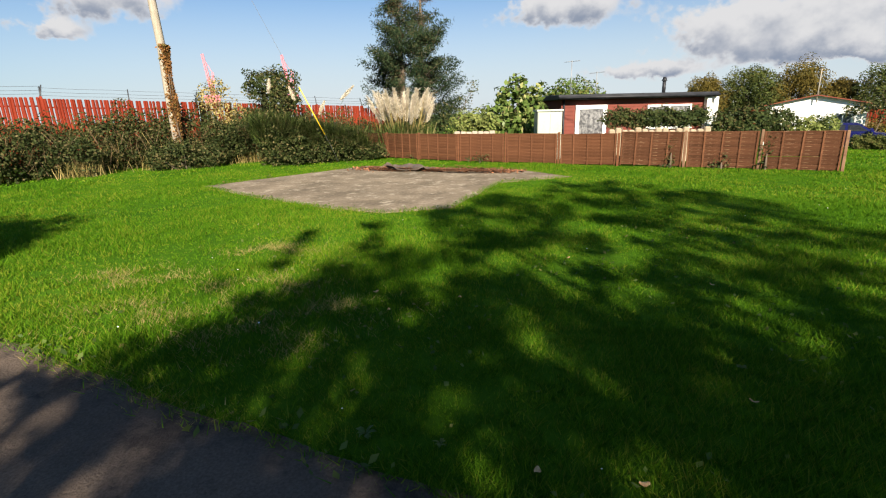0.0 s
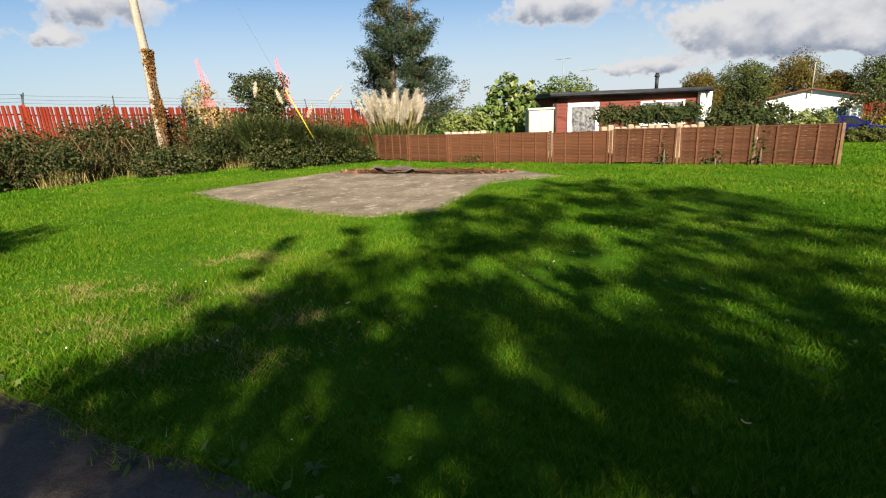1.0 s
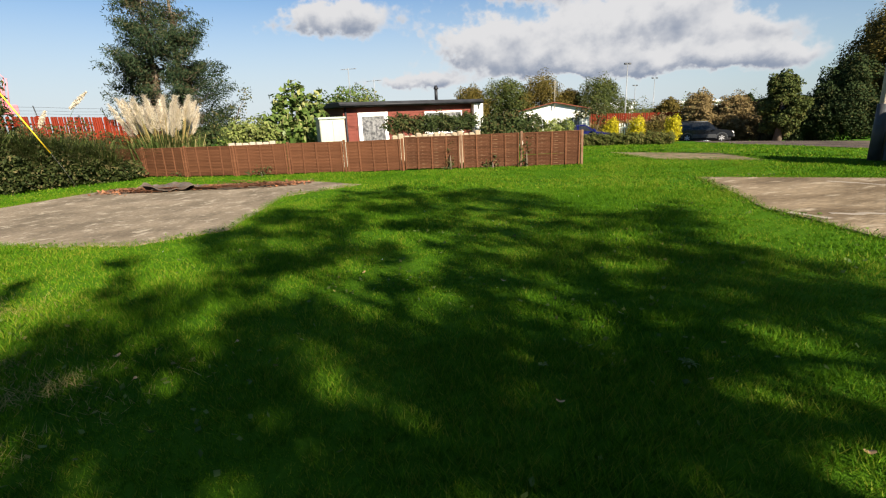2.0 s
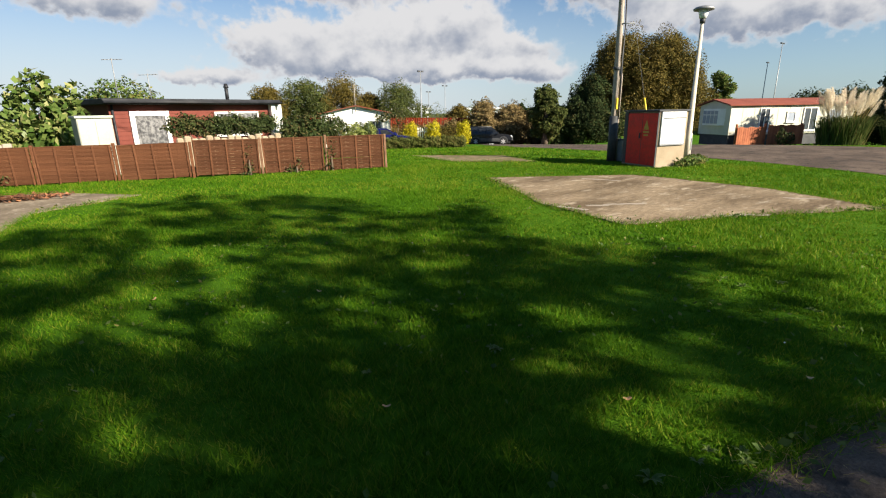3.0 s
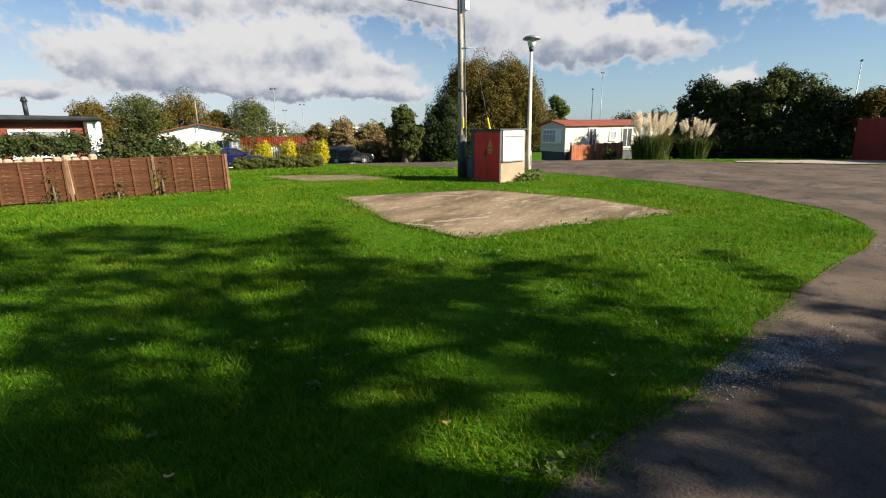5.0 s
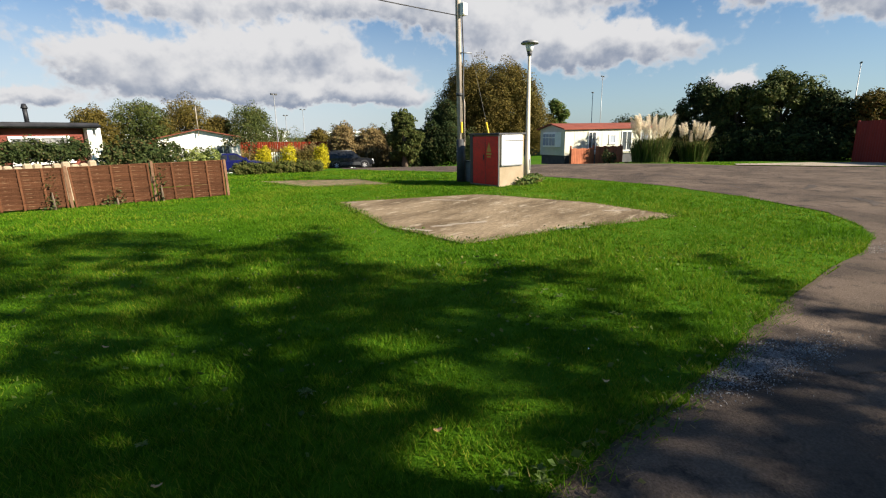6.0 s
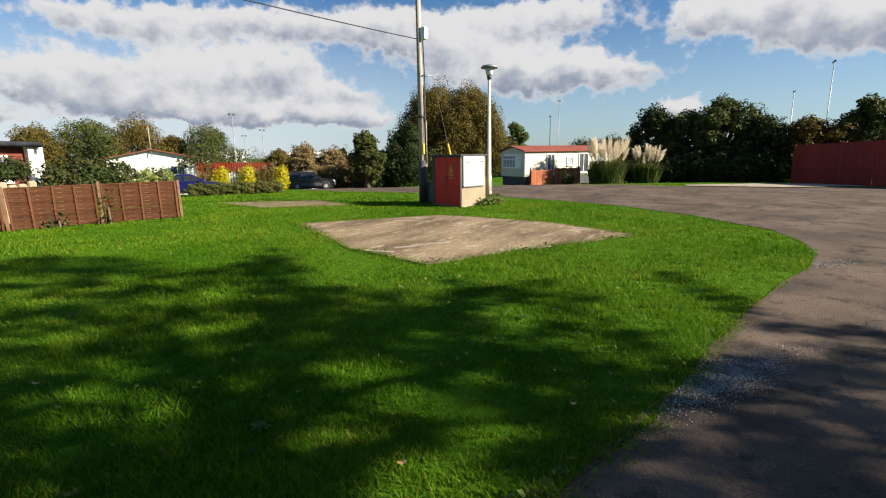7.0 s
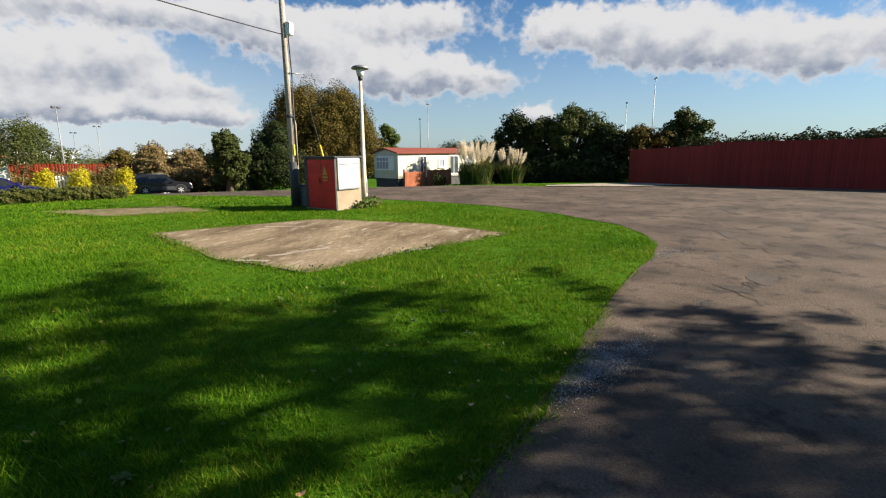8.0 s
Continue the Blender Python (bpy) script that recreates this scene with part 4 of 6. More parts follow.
def bungalow():
    top = thing("bungalow", pose(2.3, 20.35, -0.05, 0, 0, 15.0), "low red-brown clad bungalow with a flat black roof", "bungalow")
    L, D, H = 6.5, 5.0, 2.2
    part("wall", block(0, 0, 0, L, D, H), CLAD, top)
    for i in range(14):
        part("cladding_board", block(0.0, -0.022, 0.12 + i * 0.148, L, -0.002, 0.12 + i * 0.148 + 0.14), CLAD, top)
    roof = part("roof", block(-0.3, -0.45, H + 0.004, L + 0.2, D + 0.2, H + 0.2, 0.02), BLACK, top, "flat black felt roof with a deep fascia")
    part("gutter", tube([(-0.3, -0.5, H + 0.08), (L + 0.2, -0.5, H + 0.08)], 0.05, 6), BLACK, roof)
    window_unit(top, 0.6, 1.95, 0.1, 1.98, -0.075, 0, "door", LACE, bar=0.16)
    d = part("lace_panel", block(0.87, -0.085, 0.85, 1.7, -0.07, 1.5), LACE, top, "patterned lace curtain in the door glass")
    for i in range(5):
        part("lace_fold", block(0.89 + i * 0.165, -0.1, 0.86, 0.97 + i * 0.165, -0.087, 1.49), LACE, d)
    window_unit(top, 3.75, 5.75, 1.0, 1.93, -0.075, 1, pane=LACE)
    flue = part("flue", tube([(5.4, 1.5, H + 0.2), (5.4, 1.5, H + 0.75)], 0.075, 10), BLACK, top, "short black metal flue")
    part("cowl", tube([(5.4, 1.5, H + 0.75), (5.4, 1.5, H + 0.8), (5.4, 1.5, H + 0.92)], [0.12, 0.1, 0.06], 10), BLACK, flue)
    for x in (6.3, 6.62):
        part("porch_post", block(x, -0.3, 0, x + 0.2, -0.1, H), WHITE, top, "white painted porch post")
    part("porch_panel", block(6.5, -0.22, 0, 6.62, -0.18, H - 0.25), WHITE, top)
    part("downpipe", tube([(0.1, -0.06, 0), (0.1, -0.06, H)], 0.04, 8), BLACK, top)
    for x, h in ((1.65, 1.6), (2.9, 1.1)):
        aerial = part("aerial_mast", tube([(x, 3.0, H + 0.2), (x, 3.0, H + 0.2 + h)], 0.018, 5), STEEL, top, "thin television aerial mast")
        part("boom", tube([(x - 0.35, 3.0, H + h + 0.12), (x + 0.4, 3.0, H + h + 0.18)], 0.012, 4), STEEL, aerial)
        for k in range(6):
            part("element", tube([(x - 0.3 + k * 0.12, 2.85, H + h + 0.125 + k * 0.01), (x - 0.3 + k * 0.12, 3.15, H + h + 0.125 + k * 0.01)], 0.007, 4), STEEL, aerial)


bungalow()

box = thing("garden_store", place(1.2, 18.1, 0, 6), "cream painted metal garden store with a grey-green lid", "garden store")
part("body", block(0, 0, 0, 0.9, 0.75, 1.72, 0.015), STORE, box)
for x in (0.02, 0.46):
    part("door", block(x, -0.02, 0.06, x + 0.42, -0.002, 1.66, 0.006), STORE, box)
part("lid", block(-0.04, -0.05, 1.724, 0.94, 0.79, 1.8, 0.012), surface("grey_green_lid", (0.3, 0.34, 0.28), (0.36, 0.4, 0.33), 2.0, rough=0.6, bump=0.05), box, "grey-green overhanging lid")

k = random.Random(5)
shrub("garden_hedge", 5.05, 17.3, [(-1.4 + i * 0.21, k.uniform(-0.1, 0.1), 1.42 + 0.05 * math.sin(i), 0.36, 0.34, 0.33) for i in range(15)], 11000, 0.042, HEDGEL, "clipped green hedge along a low rubble wall", stems=6, category="hedge")
rub = thing("rubble_wall", place(5.05, 16.75, 0, -10), "low cream rubble wall under the garden hedge", "wall")
for i in range(15):
    part("stone", block(-1.55 + i * 0.21, -0.1, 0, -1.35 + i * 0.21, 0.1, 1.09 + 0.05 * math.sin(i * 1.9), 0.04), RENDER, rub)
shrub("garden_shrub", 10.0, 20.6, [(0, 0, 1.1, 0.8, 0.6, 0.75), (0.8, 0, 1.0, 0.7, 0.6, 0.65), (-0.7, 0, 1.1, 0.6, 0.5, 0.65), (-1.2, 0.2, 0.9, 0.5, 0.5, 0.8)], 9000, 0.06, HEDGEL, "bright green garden shrub beyond the fence", stems=3)
shrub("golden_shrub", 11.6, 20.0, [(0, 0, 0.95, 0.6, 0.5, 0.4), (0.6, 0, 0.95, 0.5, 0.5, 0.4)], 3200, 0.05, PALELEAF, "pale golden clipped shrub beyond the fence", stems=2)
shrub("green_bush", 4.0, 30.1, [(0, 0, 2.9, 1.2, 1.0, 0.9), (1.1, 0, 2.6, 0.9, 0.9, 0.8), (-1, 0, 2.6, 0.9, 0.8, 0.8), (0, 0, 1.6, 1.3, 1.0, 1.0)], 4500, 0.09, GARDENL, "round bright green bush behind the bungalow", stems=3)


# ---- vehicles ----
def car(name, m, paint, label, length, width, height, suv, trim=None):
    """A parked car, nose towards +x: body, cabin, windows, wheels, lamps."""
    top = thing(name, m, label, "car", "parked cars")
    r = 0.36 if suv else 0.31
    sill, belt = (0.42, 1.05) if suv else (0.26, 0.80)
    h = length / 2
    hood = belt - 0.03
    bm = bmesh.new()
    prof = [(-h, sill + 0.05), (-h, belt - 0.05), (-h + 0.06, belt), (h - 1.3, belt), (h - 0.5, hood - 0.05), (h - 0.08, hood - 0.18), (h, sill + 0.25), (h - 0.05, sill), (-h + 0.1, sill)]
    a = [bm.verts.new((x, -width / 2, z)) for x, z in prof]
    b = [bm.verts.new((x, width / 2, z)) for x, z in prof]
    bm.faces.new(a)
    bm.faces.new(b[::-1])
    for i in range(len(prof)):
        bm.faces.new((a[i], b[i], b[(i + 1) % len(prof)], a[(i + 1) % len(prof)]))
    bmesh.ops.recalc_face_normals(bm, faces=bm.faces[:])
    bmesh.ops.bevel(bm, geom=bm.edges[:], offset=0.05, segments=2, affect="EDGES")
    part("body", bm, paint, top, smooth=False)
    # near-black block: the car's underside, and the shade beneath it put in as colour
    part("underbody", block(-h + 0.15, -width / 2 + 0.1, 0.14, h - 0.2, width / 2 - 0.1, sill + 0.03, 0.03), TYRE, top, "black underbody block that also stands for the shade below the car")
    x0, x1, x2, x3 = (-h + 0.05, h - 1.25, -h + 0.2, h - 2.0) if suv else (-h + 0.35, h - 1.15, -h + 1.0, h - 1.9)
    bm = bmesh.new()
    lo = [bm.verts.new((x, y, belt - 0.02)) for x, y in ((x0, -width / 2 + 0.05), (x1, -width / 2 + 0.05), (x1, width / 2 - 0.05), (x0, width / 2 - 0.05))]
    hi = [bm.verts.new((x, y, height)) for x, y in ((x2, -width / 2 + 0.22), (x3, -width / 2 + 0.22), (x3, width / 2 - 0.22), (x2, width / 2 - 0.22))]
    bm.faces.new(hi)
    for i in range(4):
        bm.faces.new((lo[i], lo[(i + 1) % 4], hi[(i + 1) % 4], hi[i]))
    bmesh.ops.bevel(bm, geom=[e for e in bm.edges], offset=0.04, segments=2, affect="EDGES")
    part("cabin", bm, paint, top)
    for side in (-1, 1):
        n = 3 if suv else 2
        for i in range(n):
            f0, f1 = (i + 0.10) / n, (i + 0.92) / n
            bm = bmesh.new()
            vs = []
            for f, g in ((f0, 0.15), (f1, 0.15), (f1, 0.82), (f0, 0.82)):
                xa = x0 + (x1 - x0) * (0.04 + 0.9 * f)
                xb = x2 + (x3 - x2) * (0.03 + 0.92 * f)
                x = xa + (xb - xa) * g
                y = (width / 2 - 0.05 - 0.17 * g + 0.012) * side
                vs.append(bm.verts.new((x, y, belt + (height - belt) * g)))
            f = bm.faces.new(vs)
            bmesh.ops.solidify(bm, geom=[f], thickness=0.008)
            part("side_window", bm, CARGLASS, top, "dark side window")
        part("door_handle", block(-0.1, side * (width / 2 + 0.012) - 0.012, belt - 0.14, 0.1, side * (width / 2 + 0.012) + 0.012, belt - 0.11), trim or paint, top)
        part("wing_mirror", block(x1 - 0.25, side * (width / 2 + 0.1) - 0.09, belt, x1 - 0.1, side * (width / 2 + 0.1) + 0.09, belt + 0.16, 0.03), paint, top)
        part("headlight", block(h - 0.2, side * (width / 2 - 0.28) - 0.18, hood - 0.32, h + 0.004, side * (width / 2 - 0.28) + 0.18, hood - 0.16, 0.03), LIMB_GLASS, top, "clear headlight")
        part("tail_light", block(-h - 0.012, side * (width / 2 - 0.12) - 0.07, belt - 0.35, -h + 0.05, side * (width / 2 - 0.12) + 0.07, belt - 0.05, 0.01), REDDOOR, top, "red tail light")
        for x in (-h + 0.85, h - 0.9):
            c = (x, side * (width / 2 - 0.09), r)
            wheel = part("wheel", tube([(c[0], c[1] - 0.11, c[2]), (c[0], c[1] - 0.08, c[2]), (c[0], c[1] + 0.08, c[2]), (c[0], c[1] + 0.11, c[2])], [r * 0.88, r, r, r * 0.88], 20), TYRE, top, "black tyre")
            rim = part("rim", tube([(c[0], c[1] + side * 0.09, c[2]), (c[0], c[1] + side * 0.112, c[2])], [r * 0.7, r * 0.66], 16), TYRE, wheel, "dark wheel dish")
            spokes = tube([(c[0], c[1] + side * 0.108, c[2]), (c[0], c[1] + side * 0.124, c[2])], [r * 0.2, r * 0.16], 10)
            for q in range(6):
                block(-0.035, -0.006, 0.05, 0.035, 0.006, r * 0.66, 0, spokes, Matrix.Translation((c[0], c[1] + side * 0.116, c[2])) @ Matrix.Rotation(q * math.pi / 3, 4, "Y"))
            part("spokes", spokes, ALLOY, wheel, "silver alloy spokes")
            arch = bmesh.new()
            for k in range(9):
                a0 = math.pi * k / 8
                block(-0.05, -0.02, -0.075, 0.05, 0.02, 0.075, 0, arch, Matrix.Translation((x + math.cos(a0) * (r + 0.06), side * (width / 2 + 0.006), r + 0.02 + math.sin(a0) * (r + 0.06))) @ Matrix.Rotation(-a0, 4, "Y"))
            part("wheel_arch", arch, trim or paint, top, "silver wheel-arch trim" if trim else "")
    bm = bmesh.new()
    vs = []
    for y, g in ((-1, 0.12), (1, 0.12), (1, 0.9), (-1, 0.9)):
        vs.append(bm.verts.new((x1 + (x3 - x1) * g + 0.02, y * (width / 2 - 0.14 - 0.14 * g), belt + (height - belt) * g)))
    f = bm.faces.new(vs)
    bmesh.ops.solidify(bm, geom=[f], thickness=0.008)
    part("windscreen", bm, CARGLASS, top, "dark windscreen")
    if suv:
        part("spare_wheel", tube([(-h - 0.02, 0.1, 0.95), (-h - 0.2, 0.1, 0.95)], [0.36, 0.34], 18), TYRE, top, "spare wheel on the rear door")
        for y in (-0.6, 0.6):
            part("roof_rail", tube([(x2 + 0.15, y, height + 0.05), (x3 - 0.1, y, height + 0.05)], 0.022, 5), SUVTRIM, top)
        for side in (-1, 1):
            part("lower_panel", block(-h + 1.3, side * (width / 2 + 0.008) - 0.012, 0.44, h - 1.35, side * (width / 2 + 0.008) + 0.012, 0.68, 0.008), SUVTRIM, top, "silver-grey lower side panel")
        part("bumper", block(h - 0.12, -width / 2 + 0.02, 0.42, h + 0.06, width / 2 - 0.02, 0.66, 0.04), SUVTRIM, top, "silver-grey bumper")
        part("bumper", block(-h - 0.06, -width / 2 + 0.02, 0.42, -h + 0.1, width / 2 - 0.02, 0.62, 0.04), SUVTRIM, top, "silver-grey bumper")
        part("side_step", block(-0.95, -width / 2 - 0.06, 0.36, 0.95, -width / 2 + 0.04, 0.42), SUVTRIM, top)
    return top


car("off_road_car", place(36.45, 35.75, None, -46), SUVPAINT, "charcoal five-door off-road car parked on the grass", 4.5, 1.85, 1.72, True, SUVTRIM)
car("blue_car", place(18.3, 27.5, None, -33), BLUEPAINT, "dark blue hatchback parked behind the fence end", 3.8, 1.65, 1.26, False)


# ---- north-east: far homes, bushes ----
shrub("low_hedge", 17.8, 23.05, [(-1.5 + i * 0.21, 1.2 - i * 0.155 + 0.05 * math.sin(i * 3), 0.32, 0.4, 0.4, 0.36) for i in range(17)], 34000, 0.035, OLIVEL, "low clipped green and brown hedge on the lawn", stems=4, category="hedge")
for x, y, h in [(21.4, 29.0, 1.75), (22.7, 28.0, 1.8), (24.4, 26.6, 1.78)]:
    shrub("golden_conifer", x, y, [(0, 0, h * 0.42, 0.52, 0.52, h * 0.42), (0.05, 0, h * 0.68, 0.5, 0.5, h * 0.3), (-0.1, 0.05, h * 0.3, 0.5, 0.5, h * 0.3)], 2600, 0.06, GOLDL, "small bright golden upright conifer in a garden", stems=1, group="golden conifers")


def picket(x, y, turn, length, label):
    top = thing("picket_fence", place(x, y, None, turn), label, "fence")
    for i in range(int(length / 0.16)):
        part("picket", prism([(i * 0.16 - 0.045, -0.012), (i * 0.16 + 0.045, -0.012), (i * 0.16 + 0.045, 0.012), (i * 0.16 - 0.045, 0.012)], 0.0, 1.3), WHITE, top)
    for z in (0.35, 1.0):
        part("rail", block(-0.1, 0.015, z, length, 0.05, z + 0.08), WHITE, top)


picket(22.0, 28.9, -42, 1.5, "short white picket fence between golden conifers")


def gable_home():
    """A white chalet with its gable to the lawn."""
    top = thing("white_chalet", pose(16.1, 32.3, -0.9, 0, 0, -28), "white chalet with a shallow red-edged gable roof", "chalet")
    W, D, E, R = 4.8, 8.0, 2.6, 3.1
    bm = bmesh.new()
    f = [bm.verts.new(p) for p in ((0, 0, 0), (W, 0, 0), (W, 0, E), (W / 2, 0, R), (0, 0, E))]
    g = [bm.verts.new(p) for p in ((0, D, 0), (W, D, 0), (W, D, E), (W / 2, D, R), (0, D, E))]
    bm.faces.new(f)
    bm.faces.new(g[::-1])
    for i in range(5):
        bm.faces.new((f[i], g[i], g[(i + 1) % 5], f[(i + 1) % 5]))
    bmesh.ops.recalc_face_normals(bm, faces=bm.faces[:])
    part("wall", bm, WHITE, top)
    for s in (-1, 1):
        bm = bmesh.new()
        a = math.atan2(R - E, W / 2)
        block(-0.25, -0.3, 0.0, W / 2 / math.cos(a), D + 0.2, 0.05, 0, bm, Matrix.Translation((0 if s < 0 else W, 0, E)) @ (Matrix.Rotation(-a, 4, "Y") if s < 0 else Matrix.Scale(-1, 4, (1, 0, 0)) @ Matrix.Rotation(-a, 4, "Y")))
        bmesh.ops.recalc_face_normals(bm, faces=bm.faces[:])
        part("roof", bm, REDROOF, top, "shallow dull-red roof slope")
    window_unit(top, 3.3, 4.2, 1.1, 2.1, -0.03, 1)
    part("flagpole", tube([(W / 2, -0.2, R - 0.4), (W / 2, -0.2, R + 1.45)], 0.03, 6), PALEPOLE, top, "thin pale pole on the gable")


gable_home()
shrub("climber", 19.9, 29.3, [(0, 0, 2.2, 0.8, 0.4, 0.35), (0.6, -0.3, 1.9, 0.5, 0.4, 0.6), (-0.6, 0.2, 2.0, 0.6, 0.4, 0.35)], 900, 0.07, BRAMBLE, "dark climber hanging on the white chalet", stems=2)
shrub("scrub_row", 36.0, 43.5, [(-6 + i * 0.62, 5.0 - i * 0.5, k.uniform(0.9, 1.4), 1.0, 0.9, k.uniform(1.0, 1.4)) for i in range(20)], 14000, 0.11, SCRUBL, "tawny autumn scrub along the far red fence", stems=5, category="scrub")
shrub("scrub_row", 40.8, 39.9, [(-3 + i * 0.7, 3.2 - i * 0.62, k.uniform(0.8, 1.5), 1.1, 1.0, k.uniform(1.1, 1.7)) for i in range(19)], 30000, 0.09, SCRUBL, "tawny autumn scrub behind the parked off-road car", stems=6, category="scrub")
shrub("scrub_row", 30.0, 46.0, [(-5 + i * 0.75, 4.4 - i * 0.56, k.uniform(0.6, 1.0), 0.9, 0.9, k.uniform(0.8, 1.2)) for i in range(18)], 20000, 0.08, BROWNL, "low brown scrub before the far red fence", stems=6, category="scrub")
palisade("palisade_fence", (26, 55), (42.6, 42.4), -1.8, -2.15, 3.1, REDFENCE, "bright red palisade fence far across the lawn", pitch=0.2, pale_w=0.17, arms=False)


def works_shed(x0, y0, x1, y1, z0, z1, label):
    """A long low works building with a shallow roof, piers and a dark doorway row."""
    d = Vector((x1 - x0, y1 - y0, 0))
    ln = d.length
    top = thing("works_building", pose(x0, y0, z0, 0, 0, math.degrees(math.atan2(d.y, d.x))), label, "building")
    h = z1 - z0
    part("wall", block(0, 0, 0, ln, 14, h - 0.5), SHEDW, top)
    part("roof", block(-0.4, -0.4, h - 0.497, ln + 0.4, 14.4, h, 0.1), SHEDW, top, "pale sheet roof")
    for i in range(int(ln / 6)):
        part("pier", block(3 + i * 6, -0.15, 0, 3.3 + i * 6, -0.003, h - 0.51), SHEDW, top)
        part("door_opening", block(4.2 + i * 6, -0.05, 0, 7.6 + i * 6, -0.004, h * 0.45), DKGREY, top, "dark roller door")


works_shed(44.0, 112.0, 75.5, 94.5, -6.3, 2.75, "long white works building beyond the trees")
works_shed(79.5, 90.2, 89.0, 81.0, -6.3, 2.35, "lower white works building beyond the trees")


shrub("field_hedge", 32.0, 80.0, [(i * 1.7, -i * 1.28, 2.3 + 0.3 * math.sin(i * 2.1), 2.0, 1.8, 3.0 + 0.35 * math.sin(i * 1.3)) for i in range(22)], 36000, 0.13, OLIVEL, "tall dark field hedge before the white works buildings", stems=8, category="hedge")


def lamp_mast(x, y, height, label, head=0.5, z=None):
    top = thing("floodlight_mast", place(x, y, z), label, "floodlight mast", "floodlight masts")
    part("mast", tube([(0, 0, -0.3), (0, 0, height)], [0.09, 0.045], 6), STEEL, top)
    part("crossbar", tube([(-head, 0, height), (head, 0, height)], 0.03, 5), STEEL, top)
    for s in (-1, 1):
        part("floodlight", block(s * head - 0.15, -0.1, height - 0.04, s * head + 0.15, 0.12, height + 0.14, 0.02), DKGREY, top, "dark floodlight box")


for x, y, h, s in [(36.8, 47.5, 8.3, 0.25), (55.0, 68.8, 8.9, 0.3), (57.2, 67.0, 9.9, 0.4), (86.5, 25.8, 14.5, 0.5), (86.1, 27.2, 12.0, 0.2), (80.2, -7.1, 11.5, 0.25), (79.8, -10.8, 14.6, 0.6)]:
    lamp_mast(x, y, h, "slender grey floodlight mast above the trees", s)


def far_tree(x, y, top_z, width, mat, label, seed, n=26000, leaf=0.10, z0=0.03, name="tree"):
    g = float(gz(x, y))
    h = top_z - g
    blobs = random_blobs(20, width * 0.42, width * 0.42, h * (z0 + 0.12), h * 0.88, width * 0.13, width * 0.25, seed)
    return tree(name, x, y, h * 0.55, 0.05 * h, blobs, n, leaf, mat, label, limbs=5, group="background trees")


for i, (x, y, tz, w, mat) in enumerate([(24.5, 63.4, 5.4, 6.6, BROWNL), (28.9, 61.6, 6.3, 7.2, OAKL), (33.5, 60.4, 6.2, 8.2, BROWNL), (37.1, 59.4, 4.7, 5.0, BROWNL), (39.4, 55.5, 5.6, 7.6, OAKL),
                                        (48.3, 53.5, 2.8, 5.0, BROWNL), (40.6, 40.6, 2.8, 4.4, SCRUBL), (42.6, 38.2, 2.3, 5.0, SCRUBL), (44.0, 36.4, 1.7, 4.6, SCRUBL), (36.4, 28.7, 3.9, 3.1, OAKL), (51.5, 44.6, 3.1, 1.6, DARKL), (44.5, 45.5, 1.6, 4.0, SCRUBL), (53, 38, 1.9, 5, SCRUBL),
                                        (58.1, 22.6, 6.0, 3.6, GARDENL)]):
    far_tree(x, y, tz, w, mat, {OAKL: "rounded green autumn tree beyond the lawn", BROWNL: "rounded brown autumn tree beyond the lawn", SCRUBL: "tawny autumn scrub bush beyond the lawn", GARDENL: "small yellow-green tree behind the willow"}.get(mat, "small dark conical tree"), 20 + i)


# ---- electricity cabinet, pole, lamp post ----
def cabinet():
    turn = math.degrees(math.atan2(1.3, 0.45))          # the red face runs along this way
    top = thing("electricity_cabinet", pose(14.35, 7.15, -0.01, 0, 0, turn - 180 + 180), "tall red-doored electricity cabinet with a white notice board", "cabinet")
    W, D, H = 1.4, 1.1, 1.7
    # local x runs along the red face, local -y is behind it
    part("body", block(0.0, -D, 0, W, 0, H - 0.06, 0.012), RENDER, top, "cream rendered body")
    part("plinth", block(-0.02, -D - 0.02, -0.1, W + 0.02, 0.03, 0.06), RENDER, top)
    door = part("door", block(0.02, 0.004, 0.06, W - 0.14, 0.045, H - 0.1, 0.01), REDDOOR, top, "faded red steel door")
    part("door_seam", block(0.62, 0.0452, 0.08, 0.632, 0.049, H - 0.12), DKGREY, door)
    part("frame", block(0.0, 0.004, 0.06, 0.018, 0.05, H - 0.06), DKGREY, top, "dark steel corner frame")
    part("frame", block(W - 0.136, 0.004, 0.06, W, 0.05, H - 0.06), DKGREY, top, "dark steel corner frame")
    part("lid", block(-0.05, -D - 0.05, H - 0.057, W + 0.05, 0.08, H, 0.012), DKGREY, top, "thin dark steel lid")
    part("handle", block(0.68, 0.047, 0.85, 0.71, 0.075, 1.02), DKGREY, door)
    sign = part("warning_sign", prism([(0.34, 0.0), (0.56, 0.0), (0.45, 0.3)], 0, 0.003), MARK, door, "worn ochre warning triangle")
    sign.matrix_local = Matrix(((1, 0, 0, 0), (0, 0, 1, 0.048), (0, 1, 0, 1.12), (0, 0, 0, 1)))
    part("sign_bar", block(0.33, 0.046, 1.02, 0.57, 0.05, 1.08), MARK, door)
    part("sign_bar", block(0.36, 0.046, 0.93, 0.54, 0.05, 0.98), MARK, door)
    # notice board on the side that faces the yard
    b = part("notice_board", block(-0.05, -0.98, 0.7, -0.004, -0.05, 1.635, 0.01), SIGNW, top, "blank white notice board")
    part("board_strip", block(-0.058, -0.96, 1.44, -0.0505, -0.1, 1.47), DKGREY, b)
    part("board_edge", block(-0.062, -0.99, 0.665, -0.0, -0.04, 0.697), STEEL, b)
    return top


cabinet()


